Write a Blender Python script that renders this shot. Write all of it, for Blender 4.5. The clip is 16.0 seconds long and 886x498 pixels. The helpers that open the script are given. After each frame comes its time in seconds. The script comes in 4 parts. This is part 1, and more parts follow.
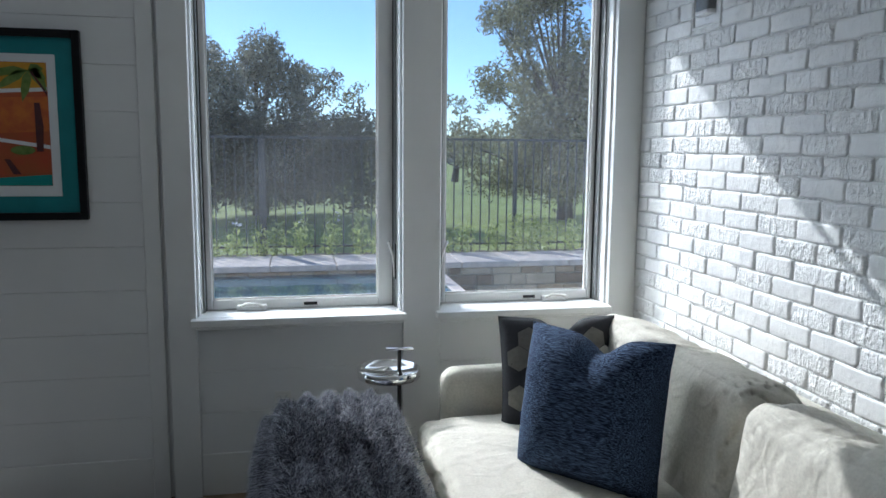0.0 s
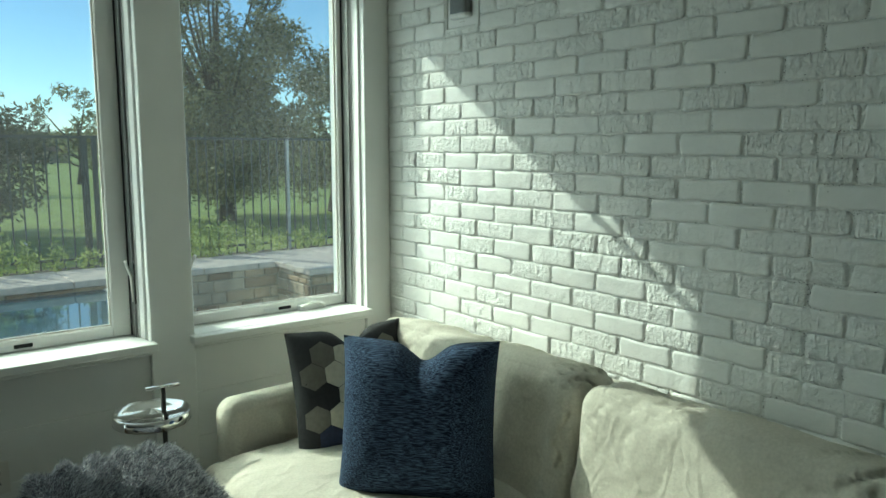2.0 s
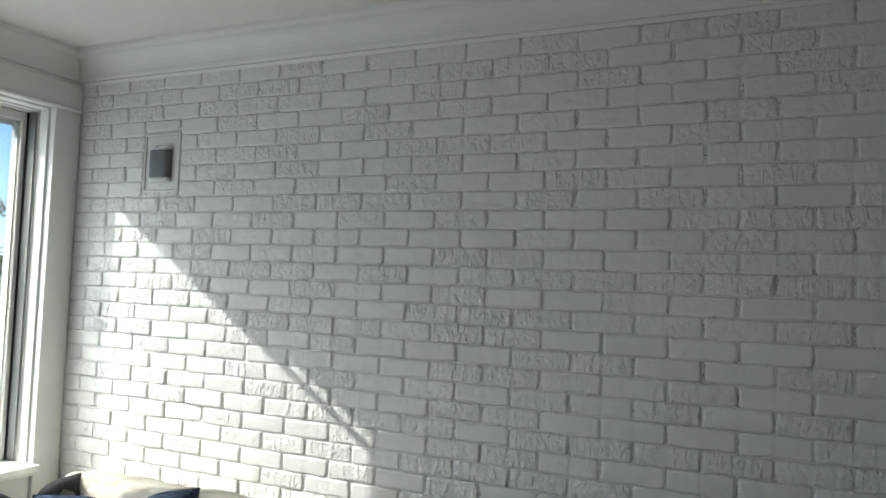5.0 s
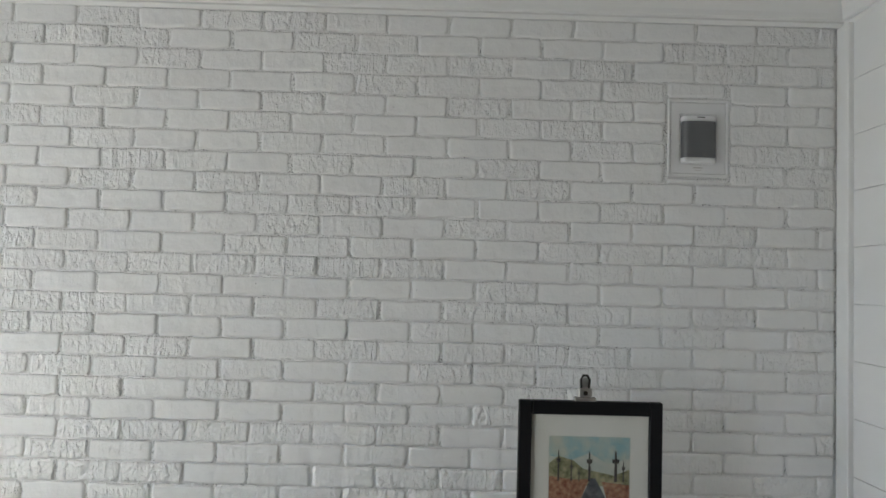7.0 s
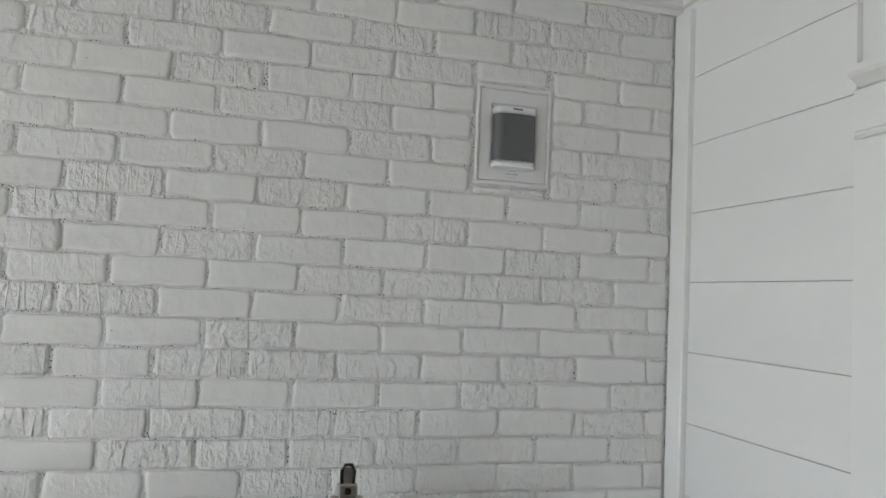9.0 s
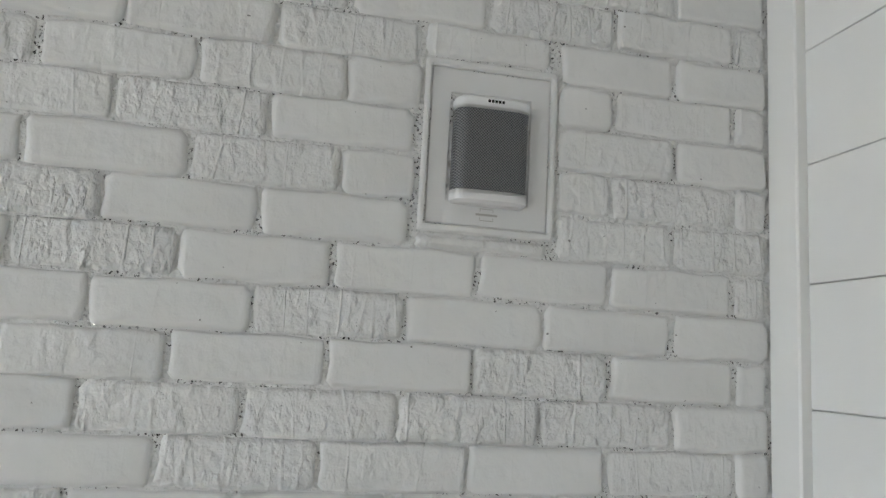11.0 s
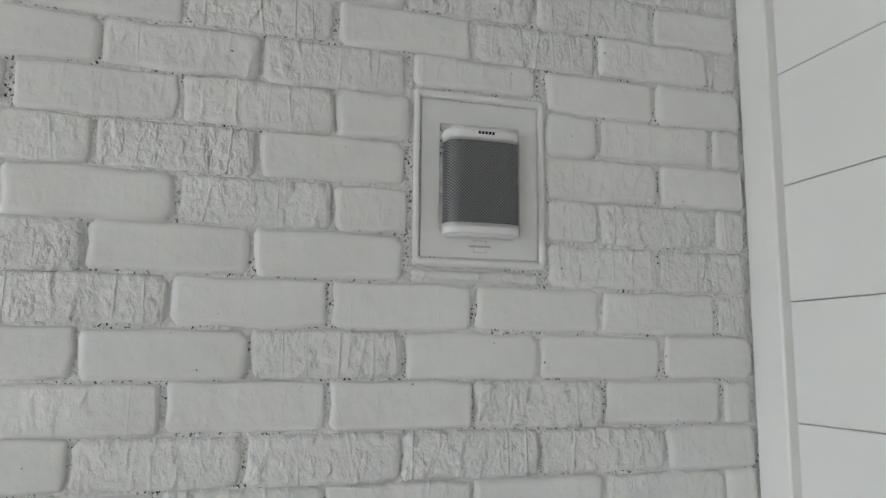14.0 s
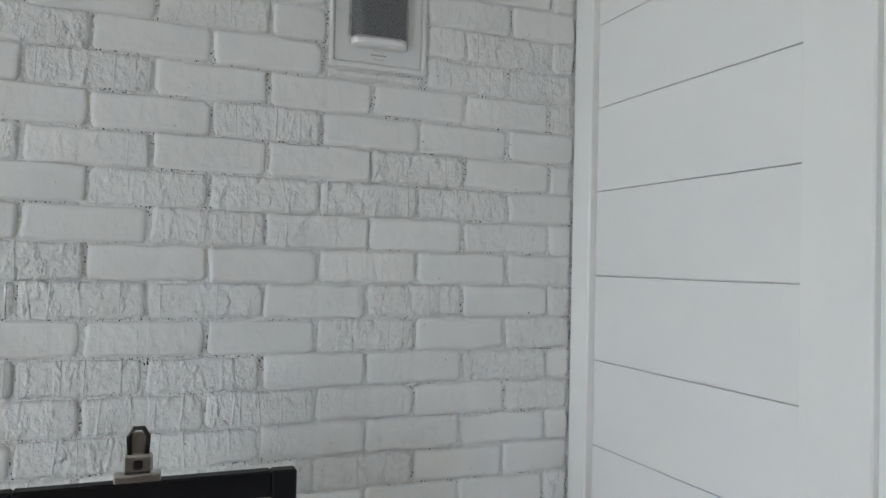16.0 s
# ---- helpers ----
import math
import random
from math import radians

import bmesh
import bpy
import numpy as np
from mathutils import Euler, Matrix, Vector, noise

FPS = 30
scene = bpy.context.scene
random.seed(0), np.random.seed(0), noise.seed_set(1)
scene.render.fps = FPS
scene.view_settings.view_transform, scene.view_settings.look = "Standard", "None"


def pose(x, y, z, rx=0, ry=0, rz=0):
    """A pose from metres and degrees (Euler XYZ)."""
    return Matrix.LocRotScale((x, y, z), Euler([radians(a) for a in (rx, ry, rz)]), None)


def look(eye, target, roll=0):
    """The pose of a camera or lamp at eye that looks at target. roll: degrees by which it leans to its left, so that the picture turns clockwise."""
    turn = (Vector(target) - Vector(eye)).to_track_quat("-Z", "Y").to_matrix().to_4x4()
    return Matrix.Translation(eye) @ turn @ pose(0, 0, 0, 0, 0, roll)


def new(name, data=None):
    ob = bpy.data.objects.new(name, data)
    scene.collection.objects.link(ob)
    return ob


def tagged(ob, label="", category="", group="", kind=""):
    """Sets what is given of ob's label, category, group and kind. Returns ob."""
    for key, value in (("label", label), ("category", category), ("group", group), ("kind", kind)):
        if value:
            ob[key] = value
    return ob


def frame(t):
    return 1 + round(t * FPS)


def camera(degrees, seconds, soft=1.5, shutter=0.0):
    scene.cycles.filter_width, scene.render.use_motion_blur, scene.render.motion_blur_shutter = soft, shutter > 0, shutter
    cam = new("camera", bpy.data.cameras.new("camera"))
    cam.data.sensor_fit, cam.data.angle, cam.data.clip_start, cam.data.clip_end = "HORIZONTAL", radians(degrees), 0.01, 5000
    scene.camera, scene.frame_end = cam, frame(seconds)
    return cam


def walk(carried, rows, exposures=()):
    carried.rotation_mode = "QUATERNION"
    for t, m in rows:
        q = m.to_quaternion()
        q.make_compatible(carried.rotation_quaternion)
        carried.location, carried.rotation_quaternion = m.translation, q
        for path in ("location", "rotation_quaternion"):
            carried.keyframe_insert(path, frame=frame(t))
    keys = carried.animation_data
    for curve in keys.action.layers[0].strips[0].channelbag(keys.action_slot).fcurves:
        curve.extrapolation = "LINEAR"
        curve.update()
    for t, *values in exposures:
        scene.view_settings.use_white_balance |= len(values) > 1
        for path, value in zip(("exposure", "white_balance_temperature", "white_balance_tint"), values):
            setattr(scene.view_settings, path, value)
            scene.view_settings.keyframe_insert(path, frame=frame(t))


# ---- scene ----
# ---------------------------------------------------------------- camera
cam = camera(62.0, 16.0)
PATH = [
    (0, (0.277, 0.141, 1.509), (0.671, 2.084, 1.247), 0.5),
    (0.5, (0.186, 0.242, 1.475), (0.809, 2.119, 1.173), 0.6),
    (1, (0.131, 0.358, 1.456), (0.961, 2.149, 1.134), 0.7),
    (1.5, (0.03, 0.463, 1.479), (1.093, 2.129, 1.168), 0.1),
    (2, (-0.123, 0.527, 1.518), (1.132, 2.062, 1.253), -0.0),
    (2.5, (-0.248, 0.565, 1.597), (1.121, 2.012, 1.414), 0.3),
    (3, (-0.256, 0.573, 1.636), (1.181, 1.961, 1.557), 0.9),
    (3.2, (-0.247, 0.562, 1.644), (1.223, 1.917, 1.601), 1.2),
    (5.3, (-0.548, 0.34, 1.616), (1.324, 1.043, 1.694), 1.83),
    (5.5, (-0.545, 0.294, 1.659), (1.357, 0.914, 1.708), 1.7),
    (6, (-0.533, 0.197, 1.659), (1.427, 0.594, 1.721), 1.94),
    (6.5, (-0.534, 0.101, 1.67), (1.455, 0.293, 1.729), 1.68),
    (7, (-0.534, 0.022, 1.625), (1.463, -0.004, 1.715), 1.51),
    (7.5, (-0.47, -0.04, 1.646), (1.52, -0.23, 1.712), 1.46),
    (8, (-0.276, -0.035, 1.665), (1.691, -0.393, 1.73), 1.27),
    (8.5, (-0.06, -0.035, 1.675), (1.868, -0.558, 1.788), 1.26),
    (9, (0.107, -0.196, 1.704), (2.034, -0.713, 1.833), 2.64),
    (9.5, (0.308, -0.333, 1.715), (2.234, -0.835, 1.914), 3.42),
    (10, (0.52, -0.429, 1.7), (2.436, -0.908, 2.009), 3.34),
    (10.2, (0.599, -0.459, 1.759), (2.521, -0.939, 2.031), 3.72),
    (12.3, (0.991, -0.698, 1.87), (2.947, -0.914, 2.224), 1.35),
    (12.5, (0.986, -0.706, 1.897), (2.955, -0.891, 2.208), 1.11),
    (13, (0.987, -0.694, 1.876), (2.946, -0.888, 2.233), 1.36),
    (13.5, (0.954, -0.625, 1.884), (2.901, -0.949, 2.211), 1.15),
    (14, (0.862, -0.487, 1.867), (2.759, -1.048, 2.15), 0.45),
    (14.5, (0.759, -0.389, 1.83), (2.611, -1.083, 2.135), 0.88),
    (15, (0.638, -0.369, 1.79), (2.481, -1.106, 2.043), 1.78),
    (15.5, (0.494, -0.395, 1.694), (2.35, -1.119, 1.88), 1.95),
    (16, (0.445, -0.408, 1.609), (2.295, -1.165, 1.648), 1.29),
]
EXPOSURES = [(0, 0.42, 5500, 8), (0.5, 0.34, 5800, -3), (1.5, 0.20, 6050, -20), (3.0, 0.22, 6200, -20), (3.4, 0.28, 6200, -17), (5.3, 0.85, 6200, 6),
             (7, 1.95, 6450, 10), (8, 2.1, 6450, 10), (9, 2.24, 6450, 10), (10, 2.26, 6450, 10), (12.5, 2.46, 6450, 10), (15, 2.26, 6400, 10), (16, 2.25, 6250, 10)]
walk(cam, [(t, look(eye, target, roll)) for t, eye, target, roll in PATH], EXPOSURES)

# ---------------------------------------------------------------- light
SUN_WAY = Vector((1.0, -2.05, -2.05 * 0.685)).normalized()
world = bpy.data.worlds.new("world")
scene.world = world
world.use_nodes = True
wn, wl = world.node_tree.nodes, world.node_tree.links
sky = wn.new("ShaderNodeTexSky")
sky.sky_type = "NISHITA"
sky.sun_disc = False
sky.sun_elevation = math.asin(-SUN_WAY.z)
sky.sun_rotation = math.atan2(-SUN_WAY.x, -SUN_WAY.y)
sky.air_density, sky.dust_density, sky.ozone_density = 0.75, 0.1, 4.0
wl.new(sky.outputs[0], wn["Background"].inputs[0])
wn["Background"].inputs[1].default_value = 0.122
sun = new("sun", bpy.data.lights.new("sun", "SUN"))
sun.data.energy, sun.data.angle, sun.data.color = 3.2, radians(0.53), (1.0, 0.95, 0.87)
sun.rotation_euler = SUN_WAY.to_track_quat("-Z", "Y").to_euler()
# sky light through the openings of the window wall
def opening_light(x, z, wide, high, watts):
    lamp = new("opening_daylight", bpy.data.lights.new("opening_daylight", "AREA"))
    lamp.data.shape, lamp.data.size, lamp.data.size_y = "RECTANGLE", wide, high
    lamp.data.energy, lamp.data.color = watts, (0.90, 0.95, 1.0)
    lamp.matrix_world = look((x, 3.475, z), (x, 0.0, z))


opening_light(-1.75, 1.2, 1.0, 2.1, 12)
opening_light(0.284, 1.577, 0.73, 1.46, 3.2)
opening_light(1.32, 1.577, 0.70, 1.46, 1.8)


# ---------------------------------------------------------------- materials
def mat(name, col, rough=0.5, metal=0.0, var=0.12, scale=6.0, bump=0.0, bscale=80.0, bump2=0.0, b2scale=12.0, spec=0.5, col2=None, stretch=(1, 1, 1), bd=0.002):
    m = bpy.data.materials.new(name)
    m.use_nodes = True
    n, l = m.node_tree.nodes, m.node_tree.links
    b = n["Principled BSDF"]
    tc = n.new("ShaderNodeTexCoord")
    mp = n.new("ShaderNodeMapping")
    mp.inputs["Scale"].default_value = stretch
    l.new(tc.outputs["Object"], mp.inputs[0])
    nz = n.new("ShaderNodeTexNoise")
    nz.inputs["Scale"].default_value, nz.inputs["Detail"].default_value = scale, 6
    l.new(mp.outputs[0], nz.inputs["Vector"])
    rp = n.new("ShaderNodeValToRGB")
    dark = col2 or tuple(c * (1 - var) for c in col)
    rp.color_ramp.elements[0].color, rp.color_ramp.elements[1].color = (*dark, 1), (*col, 1)
    rp.color_ramp.elements[0].position, rp.color_ramp.elements[1].position = 0.32, 0.68
    l.new(nz.outputs[0], rp.inputs[0])
    l.new(rp.outputs[0], b.inputs["Base Color"])
    b.inputs["Roughness"].default_value, b.inputs["Metallic"].default_value = rough, metal
    b.inputs["Specular IOR Level"].default_value = spec
    last = None
    for st, sc, di in ((bump, bscale, bd), (bump2, b2scale, 0.01)):
        if st:
            bz = n.new("ShaderNodeTexNoise")
            bz.inputs["Scale"].default_value, bz.inputs["Detail"].default_value = sc, 4
            l.new(mp.outputs[0], bz.inputs["Vector"])
            bp = n.new("ShaderNodeBump")
            bp.inputs["Strength"].default_value, bp.inputs["Distance"].default_value = st, di
            l.new(bz.outputs[0], bp.inputs["Height"])
            if last:
                l.new(last.outputs[0], bp.inputs["Normal"])
            last = bp
    if last:
        l.new(last.outputs[0], b.inputs["Normal"])
    return m


def nodes_of(m):
    return m.node_tree.nodes, m.node_tree.links, m.node_tree.nodes["Principled BSDF"]


M_PAINT = mat("white_trim_paint", (0.80, 0.80, 0.78), 0.42, var=0.035, scale=3, bump=0.08, bscale=220, bump2=0.05, b2scale=20)
M_BOARD = mat("white_board_paint", (0.79, 0.79, 0.775), 0.5, var=0.04, scale=2.5, bump=0.1, bscale=160, bump2=0.06, b2scale=9, stretch=(0.4, 1, 1))
# dark grey-green for the unseen walls, chosen to cut bounce light
M_DIM = mat("bounce_cut_grey", (0.20, 0.21, 0.20), 0.6, var=0.06, scale=2.5, bump=0.1, bscale=160)
M_CEIL = mat("ceiling_paint", (0.80, 0.79, 0.76), 0.7, var=0.03, scale=2, bump=0.08, bscale=150)
M_FLOOR = mat("oak_floor", (0.27, 0.18, 0.11), 0.4, var=0.45, scale=5, bump=0.1, bscale=60, stretch=(1, 0.1, 1))
M_RUG = mat("rug_wool", (0.42, 0.38, 0.33), 0.95, var=0.6, scale=14, bump=0.8, bscale=300)
M_PLASTER = mat("niche_plaster", (0.76, 0.76, 0.745), 0.55, var=0.05, scale=8, bump=0.25, bscale=70, bump2=0.2, b2scale=25)
M_PANEL = mat("niche_panel", (0.74, 0.74, 0.73), 0.4, var=0.02, scale=4)
M_SPK_WHITE = mat("speaker_white", (0.78, 0.78, 0.78), 0.35, var=0.02)
M_BLACK = mat("black_lacquer", (0.010, 0.010, 0.011), 0.42, var=0.3, spec=0.2)
# near-black that stands in for the shade inside gaps and slots
M_GAP_SHADE = mat("gap_shade_black", (0.02, 0.02, 0.02), 0.8)
M_CHROME = mat("chrome", (0.82, 0.81, 0.80), 0.09, 1.0, var=0.05, scale=8)
M_STEEL = mat("brushed_steel", (0.55, 0.53, 0.50), 0.32, 1.0, var=0.2, scale=30)
M_BRONZE = mat("dark_bronze", (0.05, 0.045, 0.04), 0.35, 0.8, var=0.2)
M_SOFA = mat("oatmeal_linen", (0.61, 0.58, 0.50), 0.92, var=0.14, scale=120, bump=0.6, bscale=380, bump2=0.9, b2scale=10, spec=0.2)
_n, _l, _p = nodes_of(M_SOFA)
_tc = _n.new("ShaderNodeTexCoord")
_mp = _n.new("ShaderNodeMapping")
_mp.inputs["Scale"].default_value, _mp.inputs["Rotation"].default_value = (0.7, 1.3, 0.9), (0.5, 0.2, 0.5)
_l.new(_tc.outputs["Object"], _mp.inputs[0])
_nz = _n.new("ShaderNodeTexNoise")
_nz.inputs["Scale"].default_value, _nz.inputs["Detail"].default_value, _nz.inputs["Distortion"].default_value = 7.0, 1.5, 0.6
_l.new(_mp.outputs[0], _nz.inputs["Vector"])
_ab = _n.new("ShaderNodeMath")
_ab.operation = "SUBTRACT"
_ab.inputs[1].default_value = 0.5
_l.new(_nz.outputs[0], _ab.inputs[0])
_a2 = _n.new("ShaderNodeMath")
_a2.operation = "ABSOLUTE"
_l.new(_ab.outputs[0], _a2.inputs[0])
_rg = _n.new("ShaderNodeMapRange")
_rg.interpolation_type = "SMOOTHSTEP"
for _k, _x in enumerate((0.0, 0.09, 1.0, 0.0)):
    _rg.inputs[_k + 1].default_value = _x
_l.new(_a2.outputs[0], _rg.inputs[0])
_bp = _n.new("ShaderNodeBump")
_bp.inputs["Strength"].default_value, _bp.inputs["Distance"].default_value = 0.2, 0.010
_l.new(_rg.outputs[0], _bp.inputs["Height"])
_l.new(_p.inputs["Normal"].links[0].from_socket, _bp.inputs["Normal"])
_l.new(_bp.outputs[0], _p.inputs["Normal"])
M_FUR = mat("grey_fur", (0.09, 0.095, 0.12), 0.75, var=0.75, scale=35, spec=0.3, stretch=(1, 1, 0.3))
M_IVORY = mat("paper_mat", (0.72, 0.69, 0.62), 0.8, var=0.04, scale=30)
M_TEAL = mat("teal_mat", (0.02, 0.23, 0.25), 0.6, var=0.15, scale=12)
M_WHITEPAPER = mat("white_paper", (0.75, 0.76, 0.76), 0.7, var=0.03)
M_FENCE = mat("fence_iron", (0.075, 0.078, 0.08), 0.45, 0.3, var=0.3, scale=20)
M_FENCE_LIGHT = mat("fence_steel", (0.42, 0.44, 0.45), 0.4, 0.4, var=0.2, scale=20)
M_CAP = mat("limestone_cap", (0.86, 0.72, 0.62), 0.8, var=0.25, scale=9, bump=0.5, bscale=40)
M_MORTAR = mat("stone_mortar", (0.42, 0.36, 0.28), 0.9, var=0.2, scale=20, bump=0.5, bscale=90)
M_LAWN = mat("lawn", (0.30, 0.37, 0.08), 0.9, var=0.45, scale=3.0, bump=0.8, bscale=60)
M_SOIL = mat("soil", (0.09, 0.065, 0.045), 0.95, var=0.4, scale=8, bump=0.8, bscale=20)
M_PATIO = mat("patio_stone", (0.40, 0.36, 0.31), 0.85, var=0.2, scale=3, bump=0.3, bscale=40)
M_BARK = mat("bark", (0.09, 0.07, 0.055), 0.9, var=0.5, scale=12, bump=0.9, bscale=30)
M_ROOF = mat("clay_roof", (0.22, 0.15, 0.12), 0.8, var=0.4, scale=10)
M_STUCCO = mat("stucco", (0.50, 0.42, 0.33), 0.9, var=0.1, scale=5)
M_HILL = mat("far_hill", (0.13, 0.15, 0.10), 1.0, var=0.4, scale=0.05)
M_LINER = mat("grey_vinyl", (0.16, 0.165, 0.16), 0.5, var=0.1, scale=6)
M_OUTLET = mat("outlet_plastic", (0.74, 0.72, 0.68), 0.35, var=0.02)


def leaf_mat(name, a, b, through_light=0.58, low=0.0):
    m = mat(name, b, 0.55, var=0.3, scale=2, col2=a)
    n, l, p = nodes_of(m)
    g = n.new("ShaderNodeNewGeometry")
    rp = n.new("ShaderNodeValToRGB")
    rp.color_ramp.elements[0].color, rp.color_ramp.elements[1].color = (*a, 1), (*b, 1)
    rp.color_ramp.elements[0].position = low
    l.new(g.outputs["Random Per Island"], rp.inputs[0])
    l.new(rp.outputs[0], p.inputs["Base Color"])
    tr = n.new("ShaderNodeBsdfTranslucent")
    l.new(rp.outputs[0], tr.inputs[0])
    mx = n.new("ShaderNodeMixShader")
    mx.inputs[0].default_value = through_light
    l.new(p.outputs[0], mx.inputs[1])
    l.new(tr.outputs[0], mx.inputs[2])
    l.new(mx.outputs[0], n["Material Output"].inputs[0])
    return m


M_LEAF = leaf_mat("olive_leaf", (0.06, 0.065, 0.045), (0.34, 0.33, 0.24), 0.45)
M_LEAF2 = leaf_mat("oak_leaf", (0.05, 0.058, 0.025), (0.36, 0.35, 0.19), 0.48)
M_HEDGE = leaf_mat("hedge_leaf", (0.03, 0.034, 0.022), (0.15, 0.15, 0.10), 0.35)
M_SHRUB = leaf_mat("shrub_leaf", (0.16, 0.23, 0.05), (0.62, 0.68, 0.24))
M_BLOOM = mat("white_bloom", (0.75, 0.75, 0.70), 0.7, var=0.1)


def glass_mat(name, tint, rough=0.0):
    m = bpy.data.materials.new(name)
    m.use_nodes = True
    n, l, b = nodes_of(m)
    b.inputs["Base Color"].default_value = (*tint, 1)
    b.inputs["Transmission Weight"].default_value = 1.0
    b.inputs["Roughness"].default_value, b.inputs["IOR"].default_value = rough, 1.45
    return m


M_GLASS = glass_mat("picture_glass", (0.97, 0.985, 0.98))
M_PANE = glass_mat("dusty_window_glass", (0.97, 0.985, 0.98))
# a thin film of dust on the panes catches the sun
_n, _l, _p = nodes_of(M_PANE)
_tc = _n.new("ShaderNodeTexCoord")
_nz = _n.new("ShaderNodeTexNoise")
_nz.inputs["Scale"].default_value, _nz.inputs["Detail"].default_value = 2.2, 5
_l.new(_tc.outputs["Object"], _nz.inputs["Vector"])
_rg = _n.new("ShaderNodeMapRange")
for _k, _x in enumerate((0.3, 0.7, 0.012, 0.040)):
    _rg.inputs[_k + 1].default_value = _x
_l.new(_nz.outputs[0], _rg.inputs[0])
_tr = _n.new("ShaderNodeBsdfTranslucent")
_tr.inputs[0].default_value = (0.85, 0.85, 0.82, 1)
_mx = _n.new("ShaderNodeMixShader")
_l.new(_rg.outputs[0], _mx.inputs[0])
_l.new(_p.outputs[0], _mx.inputs[1])
_l.new(_tr.outputs[0], _mx.inputs[2])
_l.new(_mx.outputs[0], _n["Material Output"].inputs[0])
M_WATER = mat("pool_water", (0.07, 0.16, 0.20), 0.03, var=0.2, scale=1.0, bump2=0.06, b2scale=4)

M_BASIN = mat("basin_water", (0.10, 0.13, 0.08), 0.08, var=0.4, scale=2.0, bump2=0.15, b2scale=7)


def brick_paint(name, island):
    """White paint over brick: smooth faces on some bricks, pitted and ridged on others."""
    m = bpy.data.materials.new(name)
    m.use_nodes = True
    n, l, p = nodes_of(m)
    geo = n.new("ShaderNodeNewGeometry")
    if island:
        rnd = geo.outputs["Random Per Island"]
    else:
        rnd = n.new("ShaderNodeObjectInfo").outputs["Random"]
    pos = geo.outputs["Position"]
    off = n.new("ShaderNodeVectorMath")
    off.operation = "MULTIPLY_ADD"
    cmb = n.new("ShaderNodeCombineXYZ")
    for k in range(3):
        l.new(rnd, cmb.inputs[k])
    l.new(cmb.outputs[0], off.inputs[0])
    off.inputs[1].default_value = (7, 13, 5)
    l.new(pos, off.inputs[2])

    def noise_tex(scale, detail, stretch=None):
        t = n.new("ShaderNodeTexNoise")
        t.inputs["Scale"].default_value, t.inputs["Detail"].default_value = scale, detail
        src = off.outputs[0]
        if stretch:
            s = n.new("ShaderNodeVectorMath")
            s.operation = "MULTIPLY"
            s.inputs[1].default_value = stretch
            l.new(src, s.inputs[0])
            src = s.outputs[0]
        l.new(src, t.inputs["Vector"])
        return t.outputs[0]

    def ramp(src, a, b, lo, hi):
        r = n.new("ShaderNodeMapRange")
        l.new(src, r.inputs[0])
        for k, v in enumerate((a, b, lo, hi)):
            r.inputs[k + 1].default_value = v
        return r.outputs[0]

    def bump(height, strength, dist, prev):
        b = n.new("ShaderNodeBump")
        b.inputs["Distance"].default_value = dist
        if isinstance(strength, float):
            b.inputs["Strength"].default_value = strength
        else:
            l.new(strength, b.inputs["Strength"])
        l.new(height, b.inputs["Height"])
        if prev is not None:
            l.new(prev, b.inputs["Normal"])
        return b.outputs[0]

    rough_amount = ramp(rnd, 0.34, 0.80, 0.09, 0.85)
    vert = ramp(noise_tex(30, 5, (1, 1.5, 0.8)), 0.50, 0.66, 0, 1)
    n1 = bump(vert, rough_amount, 0.0045, None)
    n2 = bump(noise_tex(75, 7), rough_amount, 0.0075, n1)
    crease = n.new("ShaderNodeMath")
    crease.operation = "SUBTRACT"
    crease.inputs[1].default_value = 0.5
    l.new(noise_tex(24, 0, (0.3, 1, 0.10)), crease.inputs[0])
    away = n.new("ShaderNodeMath")
    away.operation = "ABSOLUTE"
    l.new(crease.outputs[0], away.inputs[0])
    n2 = bump(ramp(away.outputs[0], 0.0, 0.028, 1, 0), rough_amount, 0.0016, n2)
    n3 = bump(noise_tex(16, 3), 0.6, 0.009, n2)
    n4 = bump(noise_tex(330, 4), 0.25, 0.0016, n3)
    l.new(n4, p.inputs["Normal"])
    mix = n.new("ShaderNodeMix")
    mix.data_type = "RGBA"
    mix.inputs["A"].default_value, mix.inputs["B"].default_value = (0.70, 0.70, 0.685, 1), (0.785, 0.785, 0.77, 1)
    l.new(noise_tex(9, 5), mix.inputs["Factor"])
    pit = n.new("ShaderNodeMix")
    pit.data_type = "RGBA"
    pit.inputs["B"].default_value = (0.08, 0.075, 0.07, 1)
    l.new(mix.outputs["Result"], pit.inputs["A"])
    l.new(ramp(noise_tex(90, 2), 0.765, 0.785, 0, 0.8), pit.inputs["Factor"])
    l.new(pit.outputs["Result"], p.inputs["Base Color"])
    p.inputs["Roughness"].default_value = 0.48
    return m


M_BRICK = brick_paint("painted_brick", False)
M_BRICK_FAR = brick_paint("painted_brick_joined", True)
M_JOINT = mat("painted_mortar", (0.72, 0.72, 0.705), 0.6, var=0.06, scale=20, bump=1.0, bscale=130, bump2=1.0, b2scale=45, bd=0.006)
_n, _l, _p = nodes_of(M_JOINT)
_v = _n.new("ShaderNodeTexNoise")
_v.inputs["Scale"].default_value, _v.inputs["Detail"].default_value = 230, 3
_tc = _n.new("ShaderNodeTexCoord")
_l.new(_tc.outputs["Object"], _v.inputs["Vector"])
_r = _n.new("ShaderNodeMapRange")
for _k, _x in enumerate((0.585, 0.61, 0.0, 1.0)):
    _r.inputs[_k + 1].default_value = _x
_l.new(_v.outputs[0], _r.inputs[0])
_mx = _n.new("ShaderNodeMix")
_mx.data_type = "RGBA"
